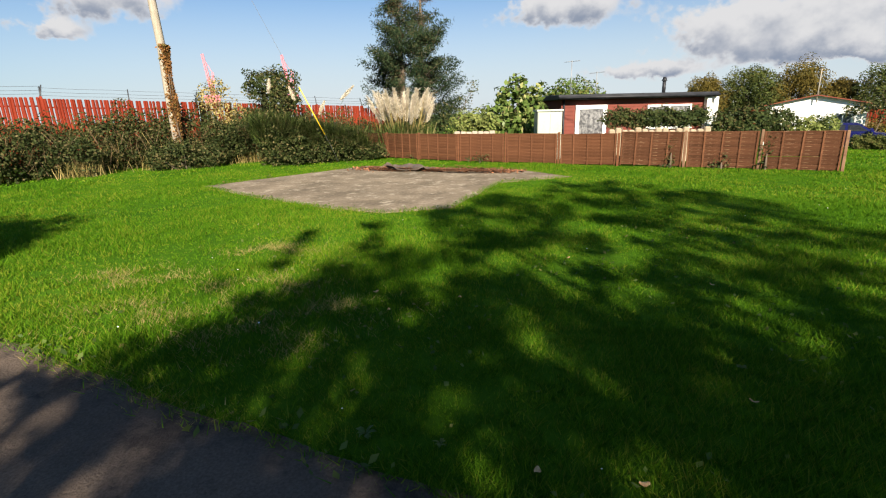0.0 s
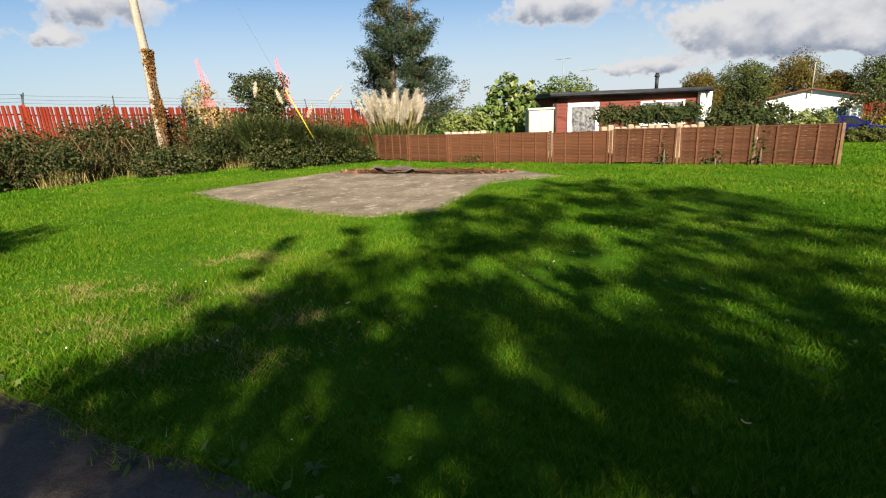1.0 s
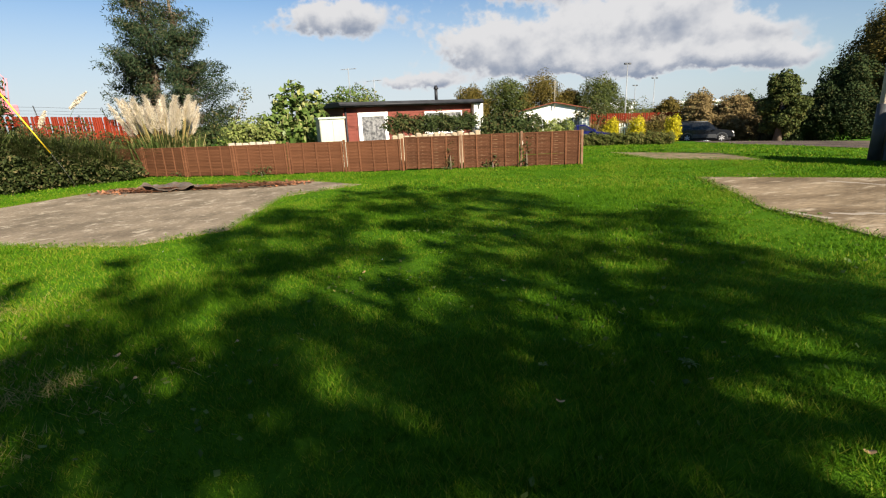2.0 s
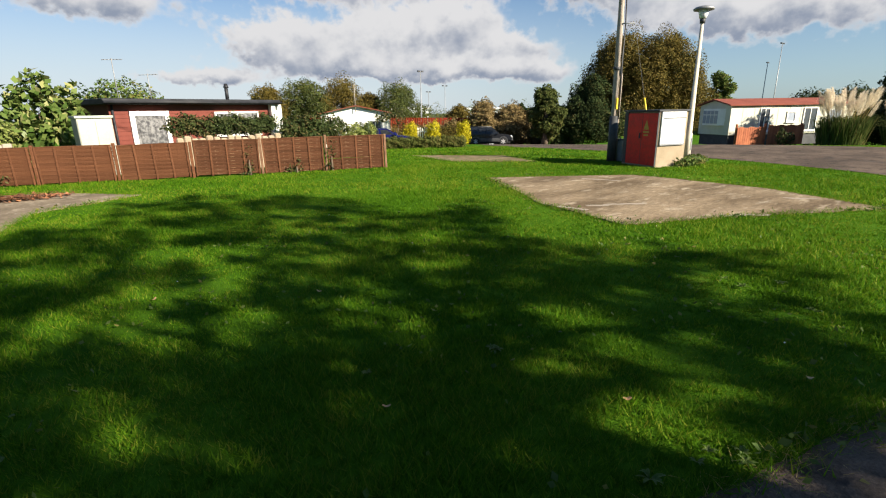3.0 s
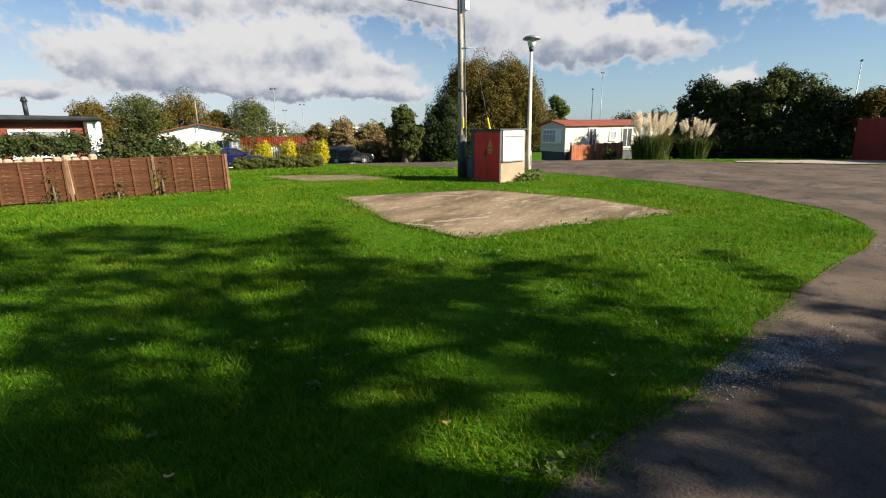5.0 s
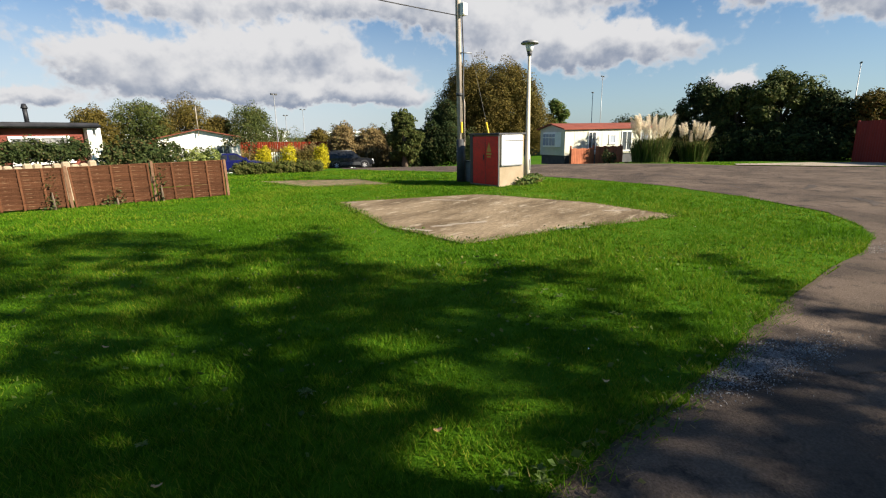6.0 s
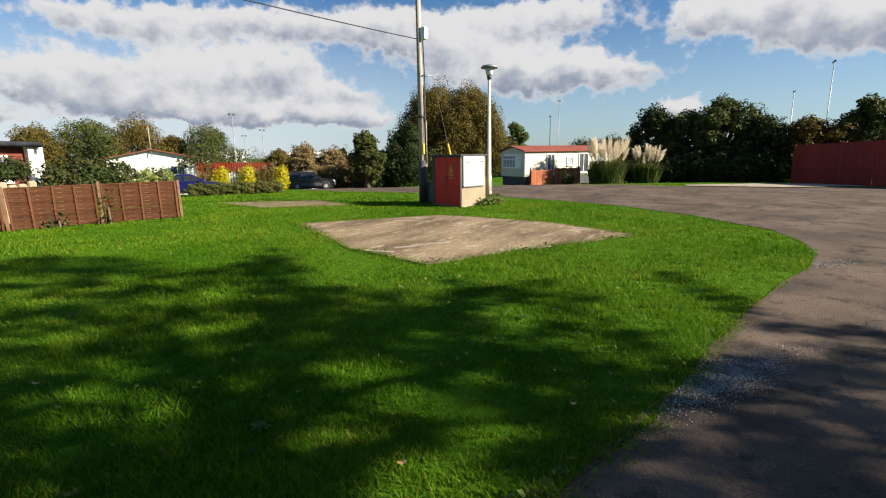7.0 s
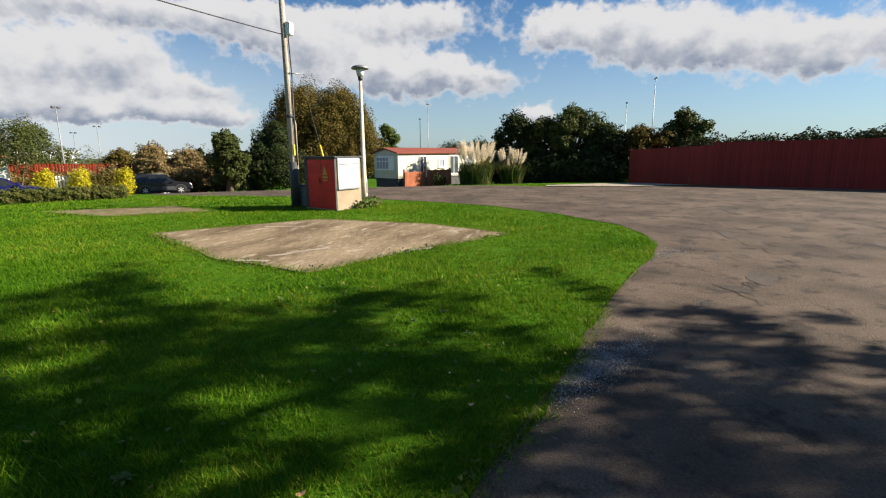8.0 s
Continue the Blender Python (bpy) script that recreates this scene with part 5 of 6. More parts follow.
def service_pole(x, y):
    top = thing("service_pole", place(x, y), "grey wooden service pole with conduits and a white box", "utility pole")
    part("shaft", tube([(0, 0, -0.2), (0.0, 0.0, 2.5), (-0.03, 0, 5.0), (-0.06, 0, 8.0)], [0.105, 0.098, 0.09, 0.078], 12), POLEW, top)
    part("cable_cover", tube([(0, -0.02, -0.05), (0, -0.02, 1.5)], [0.15, 0.14], 10), DKGREY, top, "black cable cover round the foot")
    part("conduit", tube([(0.1, -0.12, 0), (0.1, -0.12, 2.75), (0.04, -0.1, 2.95)], 0.04, 8), POLEW, top)
    part("conduit", tube([(0.02, -0.17, 1.4), (0.02, -0.15, 3.4), (0.06, -0.14, 4.3), (0.0, -0.13, 5.5)], 0.022, 6), DKGREY, top)
    part("warning_plate", block(-0.09, -0.135, 1.72, -0.01, -0.09, 2.08, 0.008), YELLOW, top, "yellow warning plate")
    part("strap", tube([(0, 0, 2.95), (0, 0, 3.05)], 0.12, 12), DKGREY, top)
    jb = part("junction_box", block(-0.11, -0.26, 5.5, 0.1, -0.1, 5.9, 0.02), WHITE, top, "white junction box")
    part("box_lid", block(-0.12, -0.272, 5.52, 0.11, -0.262, 5.88), WHITE, jb)
    part("crossarm", tube([(-0.05, -0.1, 4.35), (0.25, -0.35, 4.35)], 0.02, 5), STEEL, top)
    return top


service_pole(15.25, 9.2)
meter = thing("meter_box", place(15.5, 9.0), "small grey meter box beside the pole foot", "meter box")
part("body", block(-0.1, -0.12, 0, 0.15, 0.12, 0.7, 0.01), STEEL, meter)
part("lid", block(-0.12, -0.14, 0.702, 0.17, 0.14, 0.74, 0.01), DKGREY, meter)

st = thing("pole_stay", pose(0, 0, 0), "thin stay wire with a yellow guard behind the cabinet", "stay wire", "stays")
a, b = Vector((16.45, 8.55, 1.0)), Vector((15.5, 8.85, 4.35))
part("wire", tube([Vector((16.75, 8.45, 0)), a, b], 0.007, 4), WIRE, st)
part("guard", tube([a, a.lerp(b, 0.32)], 0.035, 6), YELLOW, st, "bright yellow plastic guard tube")

line = thing("overhead_cable", pose(0, 0, 0), "black overhead cable strung between the two poles", "cable")
A, B = Vector((15.2, 9.2, 5.52)), Vector((-12.35, 17.1, 7.5))
pts = [A.lerp(B, u / 24) - Vector((0, 0, 4 * 0.45 * (u / 24) * (1 - u / 24))) for u in range(25)]
part("cable", tube(pts, 0.017, 5), CABLE, line)


def street_lamp(x, y):
    top = thing("street_lamp", place(x, y), "slender cream concrete street lamp with a flat disc hood", "street lamp")
    part("post", tube([(0, 0, -0.1), (0, 0, 0.9), (0, 0, 0.92), (0, 0, 4.3)], [0.115, 0.105, 0.085, 0.05], 12), LAMPC, top)
    part("collar", tube([(0, 0, 4.28), (0, 0, 4.42)], [0.075, 0.09], 10), DKGREY, top)
    part("lantern", tube([(0, 0, 4.42), (0, 0, 4.52), (0, 0, 4.66)], [0.10, 0.13, 0.16], 14), LIMB_GLASS, top, "milky lantern bowl")
    part("hood", tube([(0, 0, 4.66), (0, 0, 4.70), (0, 0, 4.75), (0, 0, 4.79)], [0.3, 0.31, 0.24, 0.08], 18), STEEL, top, "flat grey disc hood")
    part("hatch", block(-0.04, -0.113, 0.35, 0.04, -0.1, 0.75), STEEL, top)


street_lamp(16.95, 7.38)
shrub("weed_clump", 15.7, 6.6, [(0, 0, 0.14, 0.5, 0.3, 0.16), (0.8, 0.3, 0.12, 0.5, 0.4, 0.14), (-0.5, 0.1, 0.10, 0.35, 0.25, 0.14)], 900, 0.05, GARDENL, "leafy weeds and dead stalks at the cabinet foot", stems=1, category="weed")


# ---- east: mobile home, pampas, trees, fence ----
def mobile_home():
    turn = math.degrees(math.atan2(-0.5, 0.86))
    top = thing("mobile_home", pose(36.0, 13.1, -0.85, 0, 0, turn), "cream mobile home with a red low-pitched roof", "mobile home")
    L, W = 9.8, 3.0
    part("skirt", block(0.1, 0.1, 0, L - 0.1, W - 0.1, 0.75), DKGREY, top, "dark open skirt under the home")
    part("wall", block(0, 0, 0.72, L, W, 2.72, 0.02), CREAM, top)
    for i in range(11):
        part("panel_strip", block(0.9 * i, -0.012, 0.72, 0.9 * i + 0.03, -0.001, 2.7), CREAM, top)
    bm = bmesh.new()
    e0 = [bm.verts.new(p) for p in ((-0.25, -0.2, 2.7), (-0.25, W / 2, 3.1), (-0.25, W + 0.2, 2.7), (-0.25, W + 0.2, 2.62), (-0.25, W / 2, 3.0), (-0.25, -0.2, 2.62))]
    e1 = [bm.verts.new((L + 0.2, v.co.y, v.co.z)) for v in e0]
    bm.faces.new(e0)
    bm.faces.new(e1[::-1])
    for i in range(6):
        bm.faces.new((e0[i], e1[i], e1[(i + 1) % 6], e0[(i + 1) % 6]))
    bmesh.ops.recalc_face_normals(bm, faces=bm.faces[:])
    part("roof", bm, REDROOF, top, "red low-pitched roof")
    part("gable", prism([(0.05, 0.0), (W - 0.05, 0.0), (W / 2, 0.34)], 0, 0.04), CREAM, top).matrix_local = Matrix(((0, 0, 1, -0.02), (1, 0, 0, 0), (0, 1, 0, 2.68), (0, 0, 0, 1)))
    for i in (0.0,):
        window_unit(top, 2.2, 3.0, 0.95, 2.45, -0.03, 1, "door")
        window_unit(top, 4.3, 5.0, 1.5, 2.2, -0.03, 0, pane=NETGLASS)
        window_unit(top, 5.6, 6.7, 0.9, 2.45, -0.03, 1, "door")
        window_unit(top, 7.6, 8.6, 1.4, 2.3, -0.03, 1, pane=NETGLASS)
    # bow window on the end wall
    bay = part("bay_window", prism([(-0.004, 0.45), (-0.3, 0.75), (-0.3, 2.25), (-0.004, 2.55)], 1.35, 2.45), WHITE, top, "white bow window with five panes")
    for i in range(4):
        part("pane", block(-0.325, 0.80 + i * 0.37, 1.47, -0.302, 1.10 + i * 0.37, 2.32), NETGLASS, bay)
        part("transom", block(-0.335, 0.78 + i * 0.37, 2.02, -0.326, 1.12 + i * 0.37, 2.07), WHITE, bay)
    return top


mobile_home()


def timber_porch():
    top = thing("timber_porch", pose(35.0, 12.2, -0.72, 0, 0, -33), "orange-brown timber porch fence before the mobile home", "porch")
    for j, (x0, x1, h, y) in enumerate([(0.0, 2.0, 1.15, 0.0), (2.05, 4.6, 1.25, -0.15)]):
        n = int((x1 - x0) / 0.15)
        for i in range(n):
            part("board", block(x0 + i * 0.15, y - 0.012, 0.02, x0 + i * 0.15 + 0.135, y + 0.012, h + 0.03 * math.sin(i * 1.3 + j)), BROWNWOOD, top)
        for z in (0.25, h - 0.25):
            part("rail", block(x0, y + 0.014, z, x1, y + 0.06, z + 0.09), BROWNWOOD, top)
    for x in (0.0, 2.02, 4.6):
        part("post", block(x - 0.05, 0.05, 0, x + 0.05, 0.15, 1.35), BROWNWOOD, top)
    for i in range(3):
        part("step", block(1.0, 0.2 + 0.25 * i, 0, 2.2, 0.44 + 0.25 * i, 0.2 + 0.2 * i), BROWNWOOD, top)


timber_porch()
shrub("porch_plant", 35.6, 9.9, [(0, 0, 0.5, 0.3, 0.3, 0.5), (0.5, -0.3, 0.4, 0.35, 0.3, 0.4)], 500, 0.07, HEDGEL, "green plant before the timber porch", stems=1)
pampas(33.7, 6.6, 2.8, 2.3, 44, "broad pampas grass with cream plumes beside the yard", z=None)
pampas(36.0, 4.4, 2.45, 1.7, 22, "pampas grass with cream plumes before dark trees", z=None)

k = random.Random(21)
dome = []
for i in range(46):
    f = (i + 0.5) / 46
    a, zz = i * 2.39996 + k.uniform(-0.2, 0.2), 0.02 + 0.9 * f
    rr = 5.6 * math.sqrt(max(0.0, 1 - zz ** 2.2)) * k.uniform(0.86, 1.05)
    r = k.uniform(1.2, 1.9)
    dome.append((math.cos(a) * rr, math.sin(a) * rr, 2.6 + 8.4 * zz, r, r, r * 1.15))
dome += [(0, 0, 6.0, 3.6, 3.6, 3.4), (2.0, -1.0, 4.0, 3.0, 3.0, 2.6), (-2.0, 1.0, 4.0, 3.0, 3.0, 2.6)]
tree("willow_tree", 51.6, 28.0, 4.8, 0.6, dome, 200000, 0.09, BROWNL, "big round olive-brown willow behind the cabinet", limbs=8, shell=0.35)
tree("yew_tree", 42.3, 29.8, 2.2, 0.28, [(0, 0, 2.4, 1.7, 1.7, 2.2), (0.5, -0.7, 4.4, 1.3, 1.3, 1.7), (-0.6, 0.9, 1.3, 1.6, 1.6, 1.5), (1.1, -1.6, 5.4, 1.1, 1.1, 1.3), (1.0, -1.4, 2.6, 1.8, 1.8, 2.3), (2.0, -2.8, 2.0, 1.6, 1.6, 1.8)], 34000, 0.1, DARKL, "dark narrow yew against the willow")

for i, (x, y, tz, w, mat) in enumerate([(39.9, 4.3, 4.8, 4.2, DARKL), (39.8, 2.4, 4.5, 4.2, OAKL), (39.9, 0.1, 5.7, 4.6, OAKL), (39.4, -2.2, 4.0, 4.0, DARKL), (38.9, -4.6, 3.7, 4.0, BROWNL), (39.6, -7.6, 5.0, 3.6, OAKL), (46, 8.5, 2.6, 5, DARKL), (50, 12, 2.6, 6, DARKL)]):
    far_tree(x, y, tz, w, mat, {DARKL: "dense dark evergreen tree at the yard's edge", OAKL: "dull green tree at the yard's edge"}.get(mat, "bronze-green tree standing over the red fence"), 60 + i, 20000, 0.1, 0.02)
k = random.Random(8)
shrub("boundary_hedge", 37.6, 1.2, [(k.uniform(-0.5, 0.5), -4.6 + i * 0.5, 0.9, 0.8, 0.7, 1.1) for i in range(19)], 26000, 0.10, DARKL, "dark evergreen hedge along the yard's edge", stems=6, category="hedge")
palisade("palisade_fence", (36.2, -3.6), (31.0, -7.4), -0.25, -0.05, 2.2, REDOLD, "dull red palisade fence in shade behind the yard", pitch=0.16, pale_w=0.161, arms=False, loose=0.0)
palisade("palisade_fence", (31.0, -7.4), (26.0, -17.5), -0.05, 0.05, 2.35, REDOLD, "dull red palisade fence in shade beside the yard", pitch=0.16, pale_w=0.161, arms=False, loose=0.0)
palisade("palisade_fence", (26.0, -17.5), (16, -27), 0.05, 0.05, 2.35, REDOLD, "dull red palisade fence in shade beside the yard", pitch=0.2, pale_w=0.15, arms=False)
shrub("fence_top_hedge", 31.5, -10.8, [(2.5 - i * 0.33 + k.uniform(-0.3, 0.3), 3.6 - i * 0.62, 1.7 + 0.12 * math.sin(i * 1.7) + 0.02 * i, 0.8, 0.8, 0.85) for i in range(17)], 22000, 0.09, DARKL, "uneven dark hedge rising over the red fence", stems=6, category="hedge", z=0.0)

# far woods and the pink cranes
def far_ridge(name, x0, y0, x1, y1, top, label, seed):
    n = 90
    bm = bmesh.new()
    lo, hi, hb = [], [], []
    for i in range(n + 1):
        f = i / n
        x, y = x0 + (x1 - x0) * f, y0 + (y1 - y0) * f
        h = top * (0.75 + 0.35 * noise.noise((f * 9, seed, 0)) + 0.18 * noise.noise((f * 40, seed, 2)))
        lo.append(bm.verts.new((x, y, -14)))
        hi.append(bm.verts.new((x, y, h)))
        hb.append(bm.verts.new((x * 1.15, y * 1.15, h - 2)))
    for i in range(n):
        bm.faces.new((lo[i], lo[i + 1], hi[i + 1], hi[i]))
        bm.faces.new((hi[i], hi[i + 1], hb[i + 1], hb[i]))
    tagged(new(name, data_of(name, bm, FAR)), label, "woodland", kind="structure")


far_ridge("backdrop_woods", 140, 120, 150, -90, 3.2, "far dark wooded skyline", 1.0)
far_ridge("backdrop_woods", -220, 200, 140, 120, 1.2, "far low wooded skyline", 5.0)
far_ridge("backdrop_woods", 150, -90, 40, -140, 4.0, "far dark wooded skyline", 7.0)


def crane(x, y, label):
    top = thing("dock_crane", pose(x, y, -2, 0, 0, -35), label, "crane", "far cranes")
    for s in (-1, 1):
        part("leg", tube([(s * 5, 0, 0), (s * 3.5, 0, 16)], 0.5, 4), CRANE, top)
        boom = part("boom_chord", tube([(s * 1.2 + 2, 0, 14), (s * 0.8 - 4, 0, 37)], 0.45, 4), CRANE, top)
        part("stay", tube([(s * 1.2 + 2, 0, 14), (s * 1.0 + 5, 0, 27)], 0.3, 4), CRANE, top)
    for i in range(9):
        f = i / 8
        part("lattice", tube([(-1.2 + 2 - 6 * f, 0, 14 + 23 * f), (1.0 + 2 - 6 * min(1, f + 0.1), 0, 14 + 23 * min(1, f + 0.1))], 0.22, 4), CRANE, top)
    part("cabin", block(-5, -2, 12, 6, 2, 16, 0.3), CRANE, top)
    part("tie", tube([(5, 0, 27), (-3.5, 0, 35)], 0.2, 4), CRANE, top)


crane(-153, 257, "far pink-red dock crane with a raised boom")
crane(-117, 275, "far pink-red dock crane with a raised boom")


# ---- shade trees behind the path ----
def shade_tree(x, y, blobs, n, label, trunk_h, leaf=0.13):
    return tree("shade_tree", x, y, trunk_h, 0.22, blobs, n, leaf, OAKL, label, limbs=14, group="shade trees", shell=0.1)


# the crown's outline and its gaps, as the sun lays them on the ground
SHADED = [(-3.7, 2.2), (-3.2, 3.0), (-2.75, 3.6), (-2.5, 4.7), (-2.1, 5.8), (-2.3, 7.1), (-1.8, 8.1), (-1.1, 8.8), (-0.5, 10.0), (1.3, 11.6), (2.8, 11.8), (3.9, 10.4), (4.6, 9.9), (4.8, 8.2), (5.2, 6.7),
          (6.3, 6.9), (5.5, 5.0), (5.2, 3.8), (5.2, 2.9), (6.1, 2.4), (6.4, 1.6), (5.8, 0.9), (5.0, 0.3), (5.3, -0.2), (6.1, -0.7), (6.2, -1.6), (6.4, -3.4), (-2.5, -2.8)]
GAPS = [(3.3, 4.25, 0.2), (4.15, 3.3, 0.16), (1.26, 6.6, 0.22), (1.28, 5.23, 0.2), (0.67, 5.67, 0.2), (2.03, 3.95, 0.34), (2.38, 2.93, 0.34), (3.39, 2.38, 0.24), (3.72, 1.97, 0.17), (3.02, 2.1, 0.25),
        (2.96, 1.37, 0.24), (0.42, 4.13, 0.1), (1.89, 1.6, 0.36), (2.36, 1.2, 0.2), (5.14, 1.8, 0.3), (4.6, 1.1, 0.24), (0.0, 3.29, 0.14), (-0.12, 1.99, 0.14),
        (-0.29, 4.82, 0.18), (-0.96, 4.83, 0.18), (0.51, 5.54, 0.2), (1.83, 6.75, 0.24), (2.73, 5.12, 0.26), (3.06, 3.55, 0.2), (2.9, 0.93, 0.22), (-1.9, 6.9, 0.3), (-0.5, 8.2, 0.28), (1.0, 9.6, 0.3), (2.9, 8.9, 0.3)]
SPRAYS = [(0.25, 3.5), (0.5, 3.7), (0.35, 3.85), (0.1, 3.75), (0.1, 2.5), (0.35, 2.75), (0.5, 2.3), (0.7, 2.0), (0.3, 3.05), (0.65, 2.6), (0.15, 3.3), (0.6, 3.1), (0.9, 2.3), (7.8, 0.5), (7.5, 0.3), (7.15, 0.05), (6.8, -0.15), (6.45, -0.38), (-3.2, 6.6), (-3.1, 6.1), (-3.05, 5.5), (-2.96, 4.95), (-3.3, 4.2), (6.5, 7.0), (6.1, 3.0), (6.5, 1.95), (1.2, 12.0), (2.6, 12.0)]
blobs = []


def bough(x, y, r, k):
    """A leafy clump that shades the ground at (x, y), somewhere up along the sun's ray and clear of the lane ahead."""
    for _ in range(12):
        z = k.uniform(max(2.9, (y + 3.0) / 1.877), max(3.9, min(9.2, (y + 11.5) / 1.877)))
        fx, fy = x + z * 0.574, y - z * 1.877
        if fx < 0.5 or fy < -0.62 * (fx - 0.5):
            blobs.append((fx - 4.5, fy + 6.8, z, r * 1.1, r * 1.1, r * 0.5))
            return


for i in range(28):
    for j in range(40):
        k = random.Random(100 * i + j)
        x, y = -4.5 + i * 0.42 + k.uniform(-0.17, 0.17), -3.6 + j * 0.42 + k.uniform(-0.17, 0.17)
        r = k.uniform(0.2, 0.36)
        if not inside(np.array([x]), np.array([y]), SHADED)[0] or k.random() < ((0.04 if x < 4.4 else 0.42) if y < 0.9 - 0.28 * x else 0.02 if y < 4.6 else 0.3):
            continue
        if any((x - a) ** 2 + ((y - b) * 0.75) ** 2 < (0.56 * c + 0.25 * r) ** 2 for a, b, c in GAPS):
            continue
        core = all(inside(np.array([x + dx]), np.array([y + dy]), SHADED)[0] for dx, dy in ((0.7, 0), (-0.7, 0), (0, 0.9), (0, -0.9)))
        for again in range(2 if core and (x < 1.2 and y < 3.8 or x < 4.2 and y < 0.7 - 0.28 * x or k.random() < (0.5 if y < 4.6 else 0.1)) else 1):
            bough(x + again * k.uniform(-0.12, 0.12), y + again * k.uniform(-0.12, 0.12), r, k)
for i, (x, y) in enumerate(SPRAYS):
    bough(x, y, 0.22, random.Random(i))
shade_tree(4.5, -6.8, blobs, 54 * len(blobs), "tall leafy tree behind the lane, casting dappled shade", 5.0, 0.075)
blobs = random_blobs(16, 2.6, 2.4, 2.8, 6.4, 0.6, 1.0, 77)
shade_tree(-5.4, -5.4, blobs, 5000, "smaller leafy tree behind the lane", 3.6)


# ---- loose things on the slabs and lawn ----
sheet = thing("crumpled_sheet", pose(-3.1, 14.9, 0.05, 0, 0, -12), "crumpled grey metal sheet lying on the slab", "metal sheet")
bm = bmesh.new()
bmesh.ops.create_grid(bm, x_segments=26, y_segments=12, size=1)
for v in bm.verts:
    x, y = v.co.x, v.co.y
    v.co = (x * 0.75 + 0.09 * math.sin(y * 5 + x * 2), y * 0.4 + 0.07 * math.sin(x * 6), 0.03 + 0.11 * max(0, math.sin(x * 3.7 + y * 1.9)) ** 1.3 + 0.08 * max(0, -x) * (0.5 + 0.5 * math.sin(y * 4 + x * 3)) + 0.07 * abs(noise.noise((x * 3, y * 3, 1))))
bmesh.ops.solidify(bm, geom=bm.faces[:], thickness=0.012)
part("sheet", bm, SHEET, sheet)
for i in range(34):
    f = i / 33
    x, y = -4.4 + 4.3 * f + rng.normal() * 0.12, 15.25 - 1.1 * f + rng.normal() * 0.42
    s = thing("rusty_strip", pose(x, y, 0.05 + 0.012 * (i % 4), 0, rng.normal() * 1.0, -16 + rng.normal() * 13), "rusty steel strip lying on the concrete slab", "scrap metal", "scrap on the slab")
    ln, wd = rng.uniform(0.8, 1.9), rng.uniform(0.04, 0.13)
    bm = bmesh.new()
    m = 8
    va = [[bm.verts.new((-ln / 2 + ln * q / m, (e - 0.5) * wd, 0.012 + 0.02 * abs(math.sin(q * 1.3 + i)))) for e in (0, 1)] for q in range(m + 1)]
    for q in range(m):
        bm.faces.new((va[q][0], va[q + 1][0], va[q + 1][1], va[q][1]))
    bmesh.ops.solidify(bm, geom=bm.faces[:], thickness=0.012)
    part("strip", bm, RUST, s)
rust = thing("rust_flakes", pose(0, 0, 0), "scatter of rust flakes and leaf litter over the slab", "debris", kind="stuff")
n = 1500
f = rng.uniform(0, 1, n)
pos = np.stack([-4.9 + 5.2 * f + rng.normal(size=n) * 0.2, 15.55 - 1.3 * f + rng.normal(size=n) * 0.25, np.full(n, 0.056)], 1)
part("flakes", leaf_mesh("flakes", pos, 0.05, RUST, None, 0.6, 3.0), RUST, rust)

for x, y in [(-1.48, 3.96), (-1.25, 3.5), (2.45, 1.28), (3.55, 0.62), (-0.05, 1.5), (0.45, 1.45), (-0.62, 3.85), (1.9, 4.3), (0.6, 5.2), (1.3, 2.2)]:
    t = thing("fallen_leaf", pose(x, y, 0.045, rng.normal() * 12, rng.normal() * 12, rng.uniform(0, 360)), "curled dry brown leaf lying in the grass", "leaf", "fallen leaves")
    bm = bmesh.new()
    ring = [bm.verts.new((0.026 * math.cos(a) * (1 + 0.2 * math.sin(3 * a)), 0.018 * math.sin(a), 0.007 * math.cos(2 * a))) for a in (2 * math.pi * q / 10 for q in range(10))]
    c = bm.verts.new((0, 0, -0.004))
    for q in range(10):
        bm.faces.new((c, ring[q], ring[(q + 1) % 10]))
    part("leaf_blade", bm, LEAFDRY, t)



def rosette(x, y, size, leaves):
    """A low broad-leaved weed: tapering leaves laid outwards from one crown."""
    top = thing("lawn_weed", pose(x, y, 0.01, 0, 0, rng.uniform(0, 360)), "low broad-leaved green weed in the mown grass", "weed", "lawn weeds")
    for i in range(leaves):
        bm = bmesh.new()
        ln, wd, rise = size * rng.uniform(0.7, 1.2), size * rng.uniform(0.16, 0.24), rng.uniform(0.25, 0.8)
        rows = []
        for q in range(5):
            f = q / 4
            h = 0.02 + ln * rise * math.sin(f * 2.2) * 0.6
            w = wd * math.sin(0.25 + f * 2.75) * 0.9
            rows.append([bm.verts.new((ln * f, e * w, h + abs(e) * 0.25 * w)) for e in (-1, 0, 1)])
        for a, b in zip(rows, rows[1:]):
            for e in (0, 1):
                bm.faces.new((a[e], b[e], b[e + 1], a[e + 1]))
        bmesh.ops.solidify(bm, geom=bm.faces[:], thickness=0.0015)
        leaf = part("leaf", bm, WEEDL, top)
        leaf.matrix_local = pose(0, 0, 0, rng.normal() * 8, 0, 360 * i / leaves + rng.normal() * 14)


for i, (x, y) in enumerate([(5.23, 1.77), (5.1, 1.55), (4.9, 0.94), (2.33, 2.31), (5.44, 1.33), (2.34, 0.76), (2.39, 0.6), (2.31, 2.27), (2.21, 0.76), (2.46, 0.64), (1.92, 0.86), (1.42, 2.63), (4.88, 0.89), (-0.99, 1.73), (-0.56, 1.68)]):
    rosette(x, y, (0.05, 0.065, 0.042)[i % 3], 7 + i % 4)

